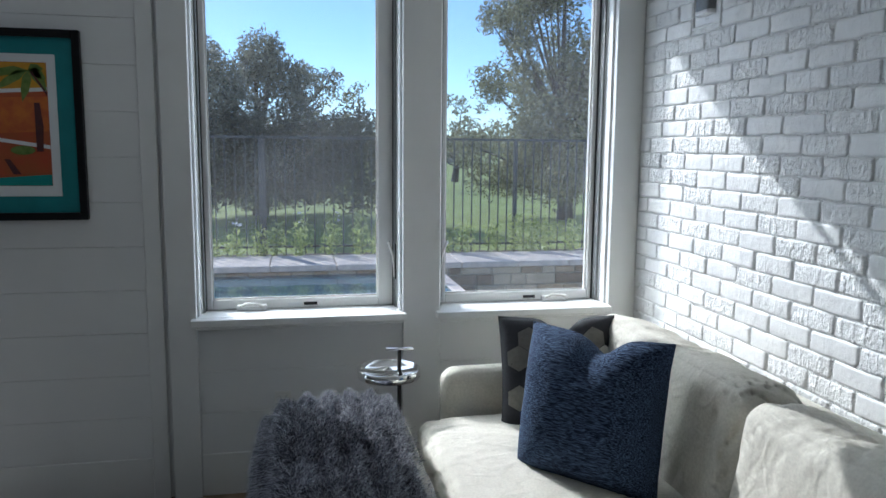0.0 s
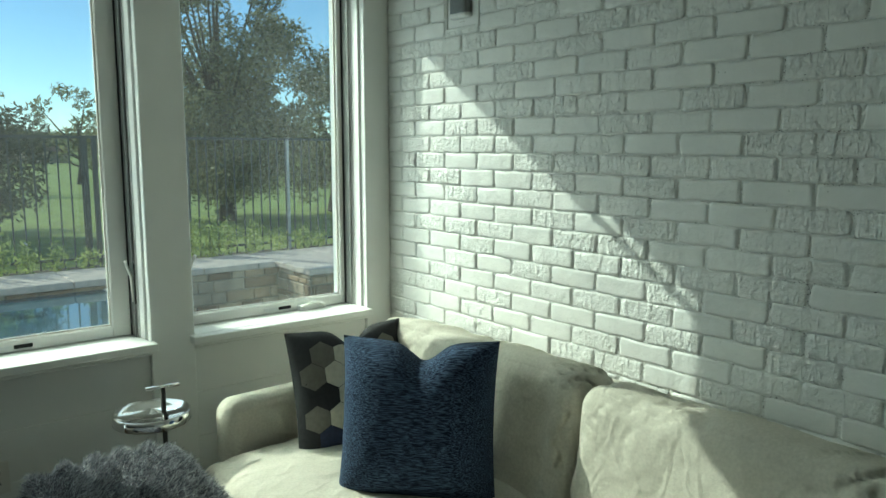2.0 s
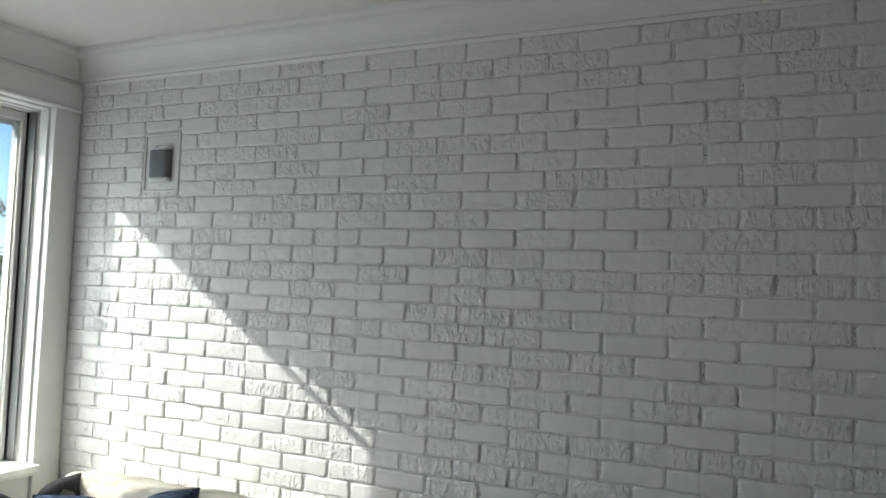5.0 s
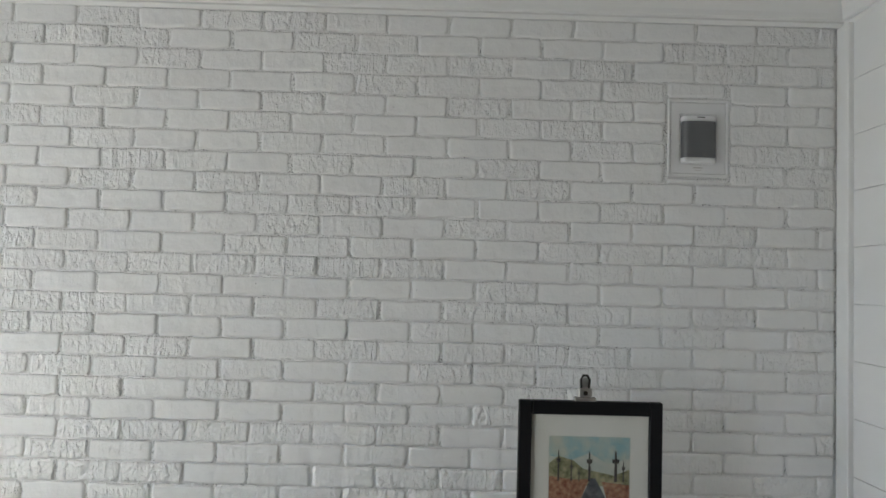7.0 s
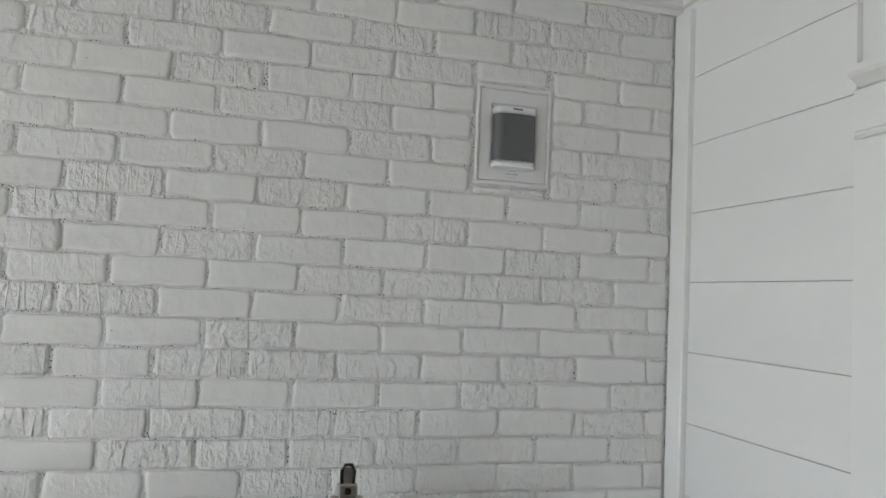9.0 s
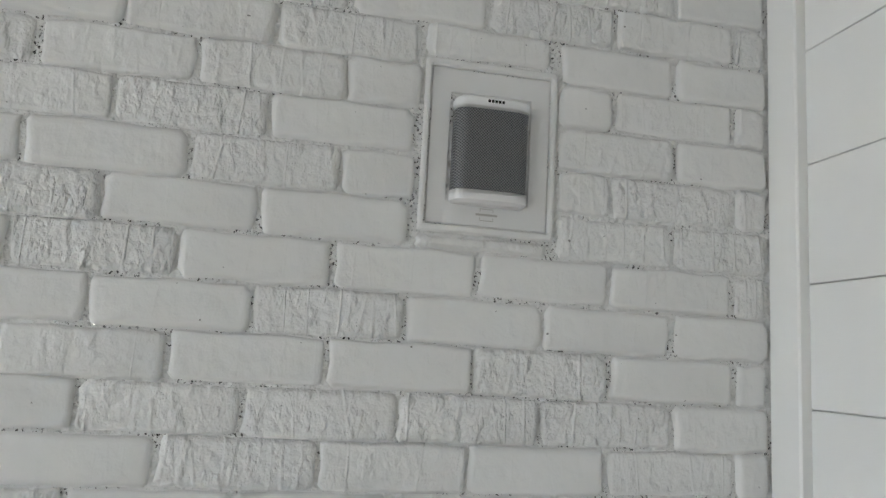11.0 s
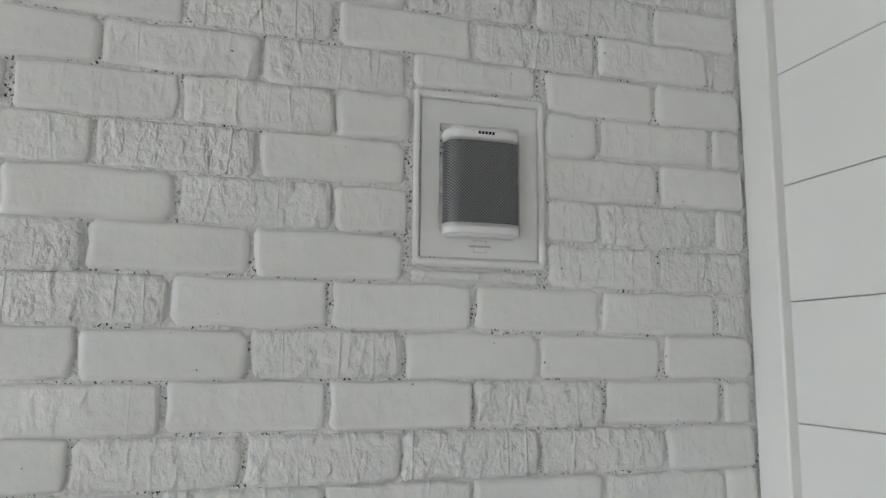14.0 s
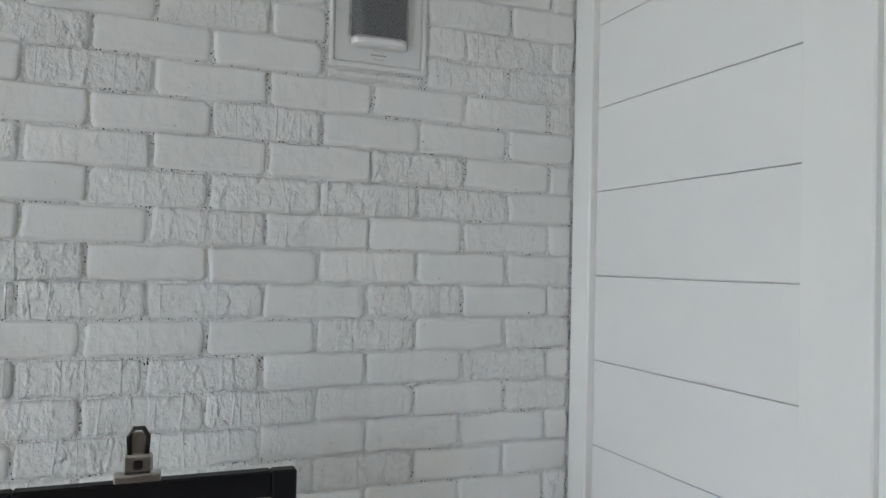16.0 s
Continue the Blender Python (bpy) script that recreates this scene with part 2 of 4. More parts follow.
_mx.inputs["A"].default_value, _mx.inputs["B"].default_value = (0.72, 0.72, 0.705, 1), (0.03, 0.028, 0.026, 1)
_c = _n.new("ShaderNodeTexNoise")
_c.inputs["Scale"].default_value, _c.inputs["Detail"].default_value = 16, 3
_l.new(_tc.outputs["Object"], _c.inputs["Vector"])
_cr = _n.new("ShaderNodeMapRange")
for _k, _x in enumerate((0.50, 0.58, 0.0, 1.0)):
    _cr.inputs[_k + 1].default_value = _x
_l.new(_c.outputs[0], _cr.inputs[0])
_mu = _n.new("ShaderNodeMath")
_mu.operation = "MULTIPLY"
_l.new(_r.outputs[0], _mu.inputs[0])
_l.new(_cr.outputs[0], _mu.inputs[1])
_l.new(_mu.outputs[0], _mx.inputs["Factor"])
_l.new(_mx.outputs["Result"], _p.inputs["Base Color"])

# woven blue cushion cloth: fine light streaks over navy
M_NAVY = mat("navy_weave", (0.035, 0.06, 0.115), 0.9, var=0.6, scale=6, bump=0.6, bscale=260, spec=0.15)
_n, _l, _p = nodes_of(M_NAVY)
_tc = _n.new("ShaderNodeTexCoord")
_mp = _n.new("ShaderNodeMapping")
_mp.inputs["Scale"].default_value = (0.08, 1, 1)
_l.new(_tc.outputs["Object"], _mp.inputs[0])
_nz = _n.new("ShaderNodeTexNoise")
_nz.inputs["Scale"].default_value, _nz.inputs["Detail"].default_value = 400, 8
_l.new(_mp.outputs[0], _nz.inputs["Vector"])
_rp = _n.new("ShaderNodeValToRGB")
_e = _rp.color_ramp.elements
_e[0].position, _e[0].color = 0.42, (0.006, 0.011, 0.030, 1)
_e[1].position, _e[1].color = 0.70, (0.10, 0.15, 0.25, 1)
_l.new(_nz.outputs[0], _rp.inputs[0])
_l.new(_rp.outputs[0], _p.inputs["Base Color"])
_bp = _n.new("ShaderNodeBump")
_bp.inputs["Strength"].default_value, _bp.inputs["Distance"].default_value = 0.8, 0.003
_l.new(_nz.outputs[0], _bp.inputs["Height"])
_l.new(_bp.outputs[0], _p.inputs["Normal"])

M_HEX = [mat("patch_black", (0.018, 0.018, 0.022), 0.85, var=0.3, scale=60, bump=0.4, bscale=400),
         mat("patch_navy", (0.025, 0.035, 0.085), 0.85, var=0.3, scale=60, bump=0.4, bscale=400),
         mat("patch_taupe", (0.17, 0.155, 0.135), 0.85, var=0.2, scale=60, bump=0.4, bscale=400),
         mat("patch_cream", (0.62, 0.59, 0.50), 0.85, var=0.15, scale=60, bump=0.4, bscale=400)]

# speaker mesh cloth: fine regular perforation
M_GRILLE = mat("speaker_grille", (0.16, 0.165, 0.17), 0.5, 0.3, var=0.1)
_n, _l, _p = nodes_of(M_GRILLE)
_tc = _n.new("ShaderNodeTexCoord")
_sp = _n.new("ShaderNodeSeparateXYZ")
_l.new(_tc.outputs["Object"], _sp.inputs[0])
_cb = _n.new("ShaderNodeCombineXYZ")
for _k, _op in enumerate(("ADD", "SUBTRACT")):
    _m = _n.new("ShaderNodeMath")
    _m.operation = _op
    _l.new(_sp.outputs[1], _m.inputs[0])
    _l.new(_sp.outputs[2], _m.inputs[1])
    _l.new(_m.outputs[0], _cb.inputs[_k])
_vo = _n.new("ShaderNodeTexVoronoi")
_vo.voronoi_dimensions = "2D"
_vo.inputs["Scale"].default_value, _vo.inputs["Randomness"].default_value = 230, 0.0
_l.new(_cb.outputs[0], _vo.inputs["Vector"])
_rp = _n.new("ShaderNodeValToRGB")
_e = _rp.color_ramp.elements
_e[0].position, _e[0].color = 0.28, (0.05, 0.05, 0.052, 1)
_e[1].position, _e[1].color = 0.52, (0.22, 0.225, 0.23, 1)
_l.new(_vo.outputs["Distance"], _rp.inputs[0])
_l.new(_rp.outputs[0], _p.inputs["Base Color"])

M_STONES = [mat("tan_stone", (0.56, 0.39, 0.25), 0.85, var=0.3, scale=9, bump=0.6, bscale=40),
            mat("buff_stone", (0.64, 0.50, 0.36), 0.85, var=0.25, scale=9, bump=0.6, bscale=40),
            mat("brown_stone", (0.36, 0.24, 0.16), 0.85, var=0.3, scale=9, bump=0.6, bscale=40)]


# ---------------------------------------------------------------- mesh helpers
def part(name, bm, material, parent=None, label="", smooth=False):
    me = bpy.data.meshes.new(name)
    bm.to_mesh(me)
    bm.free()
    for m in material if isinstance(material, (list, tuple)) else (material,):
        me.materials.append(m)
    if smooth:
        for f in me.polygons:
            f.use_smooth = True
    ob = new(name, me)
    if parent:
        ob.parent = parent
    if label:
        ob["label"] = label
    return ob


def thing(name, label, category, group="", kind="", at=(0, 0, 0)):
    ob = new(name)
    ob.location = at
    return tagged(ob, label, category, group, kind)


def add_box(bm, a, b):
    m = Matrix.Translation([(p + q) / 2 for p, q in zip(a, b)]) @ Matrix.Diagonal([abs(q - p) for p, q in zip(a, b)] + [1])
    return bmesh.ops.create_cube(bm, size=1, matrix=m)["verts"]


def boxes(*pairs, bevel=0.0, seg=1):
    bm = bmesh.new()
    for a, b in pairs:
        add_box(bm, a, b)
    if bevel:
        bmesh.ops.bevel(bm, geom=bm.edges[:], offset=bevel, segments=seg, affect="EDGES", profile=0.6)
    return bm


def tube(bm, points, r, n=10):
    """A round bar along the points."""
    rings = []
    pts = [Vector(p) for p in points]
    for i, p in enumerate(pts):
        d = (pts[min(i + 1, len(pts) - 1)] - pts[max(i - 1, 0)]).normalized()
        u = d.orthogonal().normalized()
        if abs(d.z) < 0.99:
            u = d.cross(Vector((0, 0, 1))).normalized()
        v = d.cross(u)
        rr = r[i] if isinstance(r, (list, tuple)) else r
        rings.append([bm.verts.new(p + rr * (math.cos(a) * u + math.sin(a) * v)) for a in [2 * math.pi * k / n for k in range(n)]])
    for A, B in zip(rings, rings[1:]):
        for k in range(n):
            bm.faces.new((A[k], A[(k + 1) % n], B[(k + 1) % n], B[k]))
    bm.faces.new(rings[0][::-1])
    bm.faces.new(rings[-1])
    return bm


def lathe(profile, n=40):
    bm = bmesh.new()
    rings = [[bm.verts.new((r * math.cos(2 * math.pi * k / n), r * math.sin(2 * math.pi * k / n), z)) for k in range(n)] for r, z in profile]
    for A, B in zip(rings, rings[1:]):
        for k in range(n):
            bm.faces.new((A[k], A[(k + 1) % n], B[(k + 1) % n], B[k]))
    bm.faces.new(rings[0][::-1])
    bm.faces.new(rings[-1])
    return bm


def extrude_profile(profile, axis, a, b):
    """A moulding: a closed profile of two coordinates run along an axis from a to b."""
    bm = bmesh.new()
    ends = []
    for t in (a, b):
        ends.append([bm.verts.new((p, t, q) if axis == "y" else (t, p, q)) for p, q in profile])
    k = len(profile)
    for i in range(k):
        bm.faces.new((ends[0][i], ends[0][(i + 1) % k], ends[1][(i + 1) % k], ends[1][i]))
    bm.faces.new(ends[0][::-1])
    bm.faces.new(ends[1])
    bmesh.ops.recalc_face_normals(bm, faces=bm.faces[:])
    return bm


def cushion_bm(sx, sy, sz, seed=0, n=22, puff=0.25, wrinkle=0.006, edge=0.05):
    """A stuffed box: rounded edges, a swollen top and soft wrinkles. Centre at the origin."""
    bm = bmesh.new()
    bmesh.ops.create_cube(bm, size=1)
    bmesh.ops.subdivide_edges(bm, edges=bm.edges[:], cuts=n, use_grid_fill=True)
    half = Vector((sx / 2, sy / 2, sz / 2))
    for v in bm.verts:
        c = v.co * 2
        p = Vector((c.x * half.x, c.y * half.y, c.z * half.z))
        q = Vector([max(-h + edge, min(h - edge, w)) for w, h in zip(p, half)])
        d = p - q
        if d.length > 1e-6:
            p = q + d.normalized() * min(edge, d.length)
        sw = puff * sz * 0.5
        fx, fy, fz = (1 - c.x ** 2), (1 - c.y ** 2), (1 - c.z ** 2)
        p.z += math.copysign(1, c.z) * abs(c.z) * sw * (fx * fy) ** 0.6 if abs(fx * fy) > 0 else 0
        p.x += c.x * sw * 0.35 * max(0, fy * fz)
        p.y += c.y * sw * 0.35 * max(0, fx * fz)
        s = Vector((seed * 3.1, seed * 1.7, seed))
        w = noise.noise(p * 6 + s)
        q = Vector((p.x * 5 + 0.6 * w, p.y * 15 + p.z * 7 + p.x * 6, p.z * 5)) + s
        fold = -(1 - abs(noise.noise(q))) ** 10 * max(0.0, 0.55 + 1.2 * noise.noise(p * 3.5 - s))
        p += p.normalized() * wrinkle * (w + 1.6 * fold)
        v.co = p
    return bm


def pillow_point(u, v, size, thick, side, sag=0.0):
    a = max(0.0, 1 - abs(u) ** 3.2) ** 0.55 * max(0.0, 1 - abs(v) ** 3.2) ** 0.55
    pin = 1 - 0.10 * (1 - u * u) * abs(v) ** 3 - 0.10 * (1 - v * v) * abs(u) ** 3 * 0
    x = u * size / 2 * (1 - 0.05 * (1 - v * v) * abs(u) ** 2)
    z = v * size / 2 * (1 - 0.05 * (1 - u * u) * abs(v) ** 2)
    z -= sag * max(0, v) * math.exp(-((u - 0.08) / 0.26) ** 2)
    w = 0.006 * noise.noise(Vector((u * 3, v * 3, side * 2.0))) + 0.004 * noise.noise(Vector((u * 8, v * 5, side * 4.0)))
    return Vector((x * pin, -side * (thick / 2 * a) + w * a, z))


def pillow_bm(size, thick, sag=0.0, n=34):
    bm = bmesh.new()
    grid = {}
    for side in (1, -1):
        for i in range(n + 1):
            for j in range(n + 1):
                u, v = 2 * i / n - 1, 2 * j / n - 1
                border = i in (0, n) or j in (0, n)
                if border and (i, j, 1) in grid:
                    grid[i, j, side] = grid[i, j, 1]
                else:
                    grid[i, j, side] = bm.verts.new(pillow_point(u, v, size, thick, side, sag))
        for i in range(n):
            for j in range(n):
                q = [grid[i, j, side], grid[i + 1, j, side], grid[i + 1, j + 1, side], grid[i, j + 1, side]]
                bm.faces.new(q if side == 1 else q[::-1])
    return bm


def basis(origin, right, up):
    """A pose whose x runs along right and z along up."""
    x = Vector(right).normalized()
    y = Vector(up).cross(x).normalized()
    z = x.cross(y)
    return Matrix.Translation(origin) @ Matrix((x, y, z)).transposed().to_4x4()


# ---------------------------------------------------------------- the room
W = 1.85          # face of the brick wall
NY = 3.372        # face of the window wall
SY = -1.325       # face of the boarded end wall
# unseen west end, set far off so less light returns to the bricks
WX = -9.0
TOP = 2.497       # top of the brickwork
CEIL = 2.645
OPEN = [(-0.135, 0.745), (0.913, 1.722)]
OZ = (0.77, 2.372)
GLASS_Y = 3.52

floor = tagged(part("floor", boxes(((WX - 0.2, SY - 0.2, -0.2), (W + 0.25, 3.60, 0.0))), M_FLOOR), "worn oak plank floor of the living room", "floor", kind="structure")
ceiling = tagged(part("ceiling", boxes(((WX - 0.2, SY - 0.2, CEIL), (W + 0.25, 3.60, CEIL + 0.2))), M_CEIL), "smooth white painted ceiling", "ceiling", kind="structure")

wall_north = tagged(part("wall_north", boxes(
    ((WX - 0.2, NY, 0), (-2.25, 3.60, CEIL)), ((-1.25, NY, 0), (OPEN[0][0], 3.60, CEIL)), ((-2.25, NY, 2.3), (-1.25, 3.60, CEIL)), ((-2.25, NY, 0), (-1.25, 3.60, 0.1)),
    ((OPEN[0][1], NY, 0), (OPEN[1][0], 3.60, CEIL)),
    ((OPEN[1][1], NY, 0), (W + 0.25, 3.60, CEIL)),
    ((OPEN[0][0], NY, 0), (OPEN[0][1], 3.60, OZ[0])), ((OPEN[1][0], NY, 0), (OPEN[1][1], 3.60, OZ[0])),
    ((OPEN[0][0], NY, OZ[1]), (OPEN[0][1], 3.60, CEIL)), ((OPEN[1][0], NY, OZ[1]), (OPEN[1][1], 3.60, CEIL))), M_BOARD),
    "white painted window wall clad in flat boards", "wall", kind="structure")
# added out of view: this wall and wall_west are dark to limit bounce
wall_unseen = tagged(part("wall_unseen", boxes(((WX - 0.2, SY - 0.2, 0), (-0.3, SY, CEIL))), M_DIM), "plain unseen grey-green wall, kept dark to cut bounce light", "wall", kind="structure")
wall_south = tagged(part("wall_south", boxes(((-0.3, SY - 0.2, 0), (W + 0.25, SY, CEIL))), M_BOARD), "white painted end wall clad in flat boards", "wall", kind="structure")
wall_west = tagged(part("wall_west", boxes(((WX - 0.2, SY, 0), (WX, NY, CEIL))), M_DIM), "plain unseen grey-green wall, kept dark to cut bounce light", "wall", kind="structure")
wall_brick = tagged(part("wall_brick", boxes(((W + 0.0060, SY, 0), (W + 0.25, NY, CEIL))), M_JOINT), "white painted running-bond brick wall with pitted joints", "brick wall", kind="structure")


# crown moulding round the room
def crown_profile(face, sgn):
    pr = [(0, TOP), (0.012, TOP), (0.016, TOP + 0.012), (0.012, TOP + 0.02), (0.02, TOP + 0.024)]
    for k in range(9):
        a = k / 8 * math.pi / 2
        pr.append((0.022 + 0.066 * (1 - math.cos(a)), TOP + 0.028 + 0.09 * math.sin(a)))
    pr += [(0.098, TOP + 0.122), (0.104, TOP + 0.134), (0.104, CEIL), (0, CEIL)]
    return [(face + sgn * d, z) for d, z in pr]


for nm, face, sgn, axis, a, b in (("crown_east", W + 0.008, -1, "y", SY, NY - 0.0), ("crown_north", NY, -1, "x", WX, W + 0.008), ("crown_south", SY, 1, "x", WX, W + 0.008)):
    tagged(part(nm, extrude_profile(crown_profile(face, sgn), axis, a, b), M_PAINT), "white painted cove crown moulding", "crown moulding", kind="structure")


def planks(parent, x0, x1, y0, y1, zs):
    """Flat boards with open V joints; y1 is the face towards the room."""
    for z0, z1 in zip(zs, zs[1:]):
        part("plank", boxes(((x0, min(y0, y1), z0 + 0.0007), (x1, max(y0, y1), z1 - 0.0007)), bevel=0.0012), M_BOARD, parent)


ROW = 0.1835
ZN = [0.19 + ROW * k for k in range(13)] + [TOP]
planks(wall_north, -1.25, -0.335, NY, NY - 0.014, ZN)
planks(wall_north, OPEN[0][0], OPEN[0][1], NY, NY - 0.014, [0.19, 0.375, 0.56, 0.742, 0.768])
planks(wall_north, OPEN[1][0], OPEN[1][1], NY, NY - 0.014, [0.19, 0.375, 0.56, 0.742, 0.768])
ZS = [0.19] + [1.590 + 0.1800 * k for k in range(-7, 5)] + [TOP]
planks(wall_south, 1.250, 1.786, SY, SY + 0.014, ZS)


def trim(name, a, b, label="white painted flat trim board", bevel=0.003):
    return tagged(part(name, boxes((a, b), bevel=bevel), M_PAINT), label, "trim", kind="structure")


FY = NY - 0.036
trim("trim_panel_end", (-0.335, NY - 0.020, 0.0), (-0.268, NY, TOP))
trim("casing_left", (-0.25, FY, 0.0), (OPEN[0][0], NY, OZ[1]))
trim("casing_mullion", (OPEN[0][1], FY, 0.0), (OPEN[1][0], NY, OZ[1]))
trim("casing_right", (OPEN[1][1], FY, 0.0), (W + 0.004, NY, OZ[1]))
trim("casing_head", (-0.25, FY - 0.004, OZ[1]), (W + 0.004, NY, TOP))
trim("head_bead", (-0.26, FY - 0.016, OZ[1] - 0.004), (W + 0.002, FY - 0.004, OZ[1] + 0.016), "thin rounded bead under the head casing", 0.006)
for a, b in ((-1.25, -0.335), (OPEN[0][0], OPEN[0][1]), (OPEN[1][0], OPEN[1][1])):
    trim("baseboard", (a, NY - 0.02, 0.0), (b, NY, 0.19), "tall white painted baseboard")
trim("corner_trim", (1.786, SY, 0.0), (W + 0.004, SY + 0.032, TOP), "white painted corner board beside the bricks")
trim("baseboard_south", (1.250, SY, 0.0), (1.786, SY + 0.022, 0.19), "tall white painted baseboard")


def window(name, x0, x1, g0, g1, lock_side):
    """A casement in the deep reveal: stepped frame, sash, pane, stool, crank and lock."""
    win = tagged(new(name), "white painted casement window, shut, with crank handle", "window", kind="structure")
    z0, z1 = OZ[0] + 0.03, OZ[1]
    gz0, gz1 = 0.845, 2.309
    fr = []
    for k, (d, ya, yb) in enumerate(((0.010, NY, 3.425), (0.016, 3.425, 3.46), (0.022, 3.46, 3.598))):
        fr += [((x0, ya, z0), (x0 + d, yb, z1)), ((x1 - d, ya, z0), (x1, yb, z1)), ((x0 + d, ya, z1 - d), (x1 - d, yb, z1))]
    part("window_frame", boxes(*fr, bevel=0.002), M_PAINT, win)
    part("threshold", boxes(((x0, 3.46, OZ[0]), (x1, 3.60, z0)), bevel=0.002), M_PAINT, win)
    s0, s1, sz0, sz1 = x0 + 0.023, x1 - 0.023, z0 + 0.001, z1 - 0.023
    sash = part("sash", boxes(((s0, 3.487, sz0), (g0, 3.545, sz1)), ((g1, 3.487, sz0), (s1, 3.545, sz1)),
                              ((g0, 3.487, sz0), (g1, 3.545, gz0)), ((g0, 3.487, gz1), (g1, 3.545, sz1)), bevel=0.004), M_PAINT, win)
    part("glazing_bead", boxes(((g0, 3.505, gz0), (g0 + 0.006, 3.512, gz1)), ((g1 - 0.006, 3.505, gz0), (g1, 3.512, gz1)),
                               ((g0, 3.505, gz0), (g1, 3.512, gz0 + 0.006)), ((g0, 3.505, gz1 - 0.006), (g1, 3.512, gz1))), M_OUTLET, sash, "pale glazing bead")
    liner = part("jamb_liner", boxes(((x1 - 0.0245, 3.43, z0 + 0.002), (x1 - 0.0225, 3.486, z1 - 0.024)), ((x0 + 0.0225, 3.43, z0 + 0.002), (x0 + 0.0245, 3.486, z1 - 0.024))), M_LINER, win, "grey vinyl jamb liner")
    part("weatherstrip", boxes(((x1 - 0.0285, 3.478, z0 + 0.002), (x1 - 0.0245, 3.486, z1 - 0.024)), ((x0 + 0.0245, 3.478, z0 + 0.002), (x0 + 0.0285, 3.486, z1 - 0.024))), M_BLACK, liner, "black rubber weatherstrip")
    pane = part("pane", boxes(((g0, GLASS_Y, gz0), (g1, GLASS_Y + 0.006, gz1))), M_PANE, win, "clear glass pane")
    pane.visible_shadow = False
    # stool with horns
    part("window_sill", boxes(((x0 - 0.02, 3.288, OZ[0]), (x1 + 0.012 if x1 < 1 else x1 + 0.0, FY, OZ[0] + 0.03)), ((x0, FY, OZ[0]), (x1, 3.46, OZ[0] + 0.03)), bevel=0.003), M_PAINT, win, "white painted window stool lit by the sun")
    part("apron_moulding", boxes(((x0, NY - 0.045, OZ[0] - 0.022), (x1, NY - 0.0145, OZ[0] - 0.0005)), bevel=0.004), M_PAINT, win)
    # crank at the foot of the sash
    cx = g0 + 0.17 if lock_side > 0 else g1 - 0.17
    hw = part("crank_housing", boxes(((cx - 0.065, 3.455, z0), (cx + 0.065, 3.487, z0 + 0.026)), bevel=0.006, seg=2), M_PAINT, win, "white crank housing")
    bm = bmesh.new()
    tube(bm, [(cx - 0.05, 3.452, z0 + 0.02), (cx - 0.02, 3.445, z0 + 0.034), (cx + 0.03, 3.446, z0 + 0.03), (cx + 0.055, 3.444, z0 + 0.012)], [0.006, 0.007, 0.006, 0.009])
    part("crank_handle", bm, M_OUTLET, hw, "folded white crank handle", True)
    # small printed sticker on the rail
    lx = (g0 + g1) / 2 + 0.03
    part("sticker", boxes(((lx - 0.07, 3.4845, sz0 + 0.012), (lx - 0.005, 3.4868, sz0 + 0.026))), M_WHITEPAPER, win, "small white sticker")
    part("sticker", boxes(((lx, 3.4845, sz0 + 0.012), (lx + 0.06, 3.4868, sz0 + 0.026))), M_BLACK, win, "small black sticker")
    # lock lever on the jamb beside the mullion
    jx = x1 - 0.016 if lock_side > 0 else x0 + 0.016
    d = -1 if lock_side > 0 else 1
    lk = part("lock_plate", boxes(((jx, 3.435, 0.93), (jx + d * 0.006, 3.455, 1.09)), bevel=0.002), M_BRONZE, win, "slim dark lock plate")
    bm = bmesh.new()
    tube(bm, [(jx + d * 0.008, 3.445, 0.94), (jx + d * 0.014, 3.442, 1.04), (jx + d * 0.03, 3.44, 1.085), (jx + d * 0.034, 3.43, 1.10)], [0.005, 0.006, 0.006, 0.007])
    part("lock_lever", bm, M_OUTLET, lk, "white lock lever", True)
    return win


window("window_1", *OPEN[0], -0.084, 0.651, 1)
window("window_2", *OPEN[1], 0.966, 1.674, -1)

# added outside head of the windows; its drip bar and slot shape the sun streak
tagged(part("streak_slot_head", boxes(((-0.5, 3.60, 2.303), (2.1, 3.625, 2.324)), ((-0.5, 3.60, 2.395), (2.1, 3.62, 2.52)), ((1.125, 3.60, 2.324), (2.1, 3.62, 2.395)), ((-0.5, 3.60, 2.324), (0.80, 3.62, 2.395))), M_PAINT),
       "added exterior head trim whose slot shapes the sun streak", "trim", kind="structure")

# white door casing and door at the end of the boards
door = tagged(new("door_1"), "white painted door in a moulded casing, shut", "door", kind="structure")
part("casing", boxes(((1.13, SY, 0), (1.250, SY + 0.022, 2.04)), bevel=0.003), M_PAINT, door)
part("casing", boxes(((0.10, SY, 0), (0.21, SY + 0.022, 2.04)), bevel=0.003), M_PAINT, door)
part("head_casing", boxes(((0.08, SY, 2.04), (1.250, SY + 0.024, 2.135)), bevel=0.003), M_PAINT, door)
part("head_bead", boxes(((0.06, SY, 2.036), (1.235, SY + 0.04, 2.05)), bevel=0.005), M_PAINT, door)
part("head_cap", extrude_profile([(SY, 2.135), (SY + 0.03, 2.135), (SY + 0.038, 2.142), (SY + 0.052, 2.15), (SY + 0.058, 2.158), (SY + 0.058, 2.17), (SY, 2.17)], "x", 0.05, 1.23), M_PAINT, door)
part("leaf", boxes(((0.21, SY, 0.01), (1.13, SY + 0.008, 2.036))), M_PAINT, door)


# ---------------------------------------------------------------- bricks
PITCH, COURSE, Y0, Z0 = 0.2030, 0.06686, -1.2315, 2.467
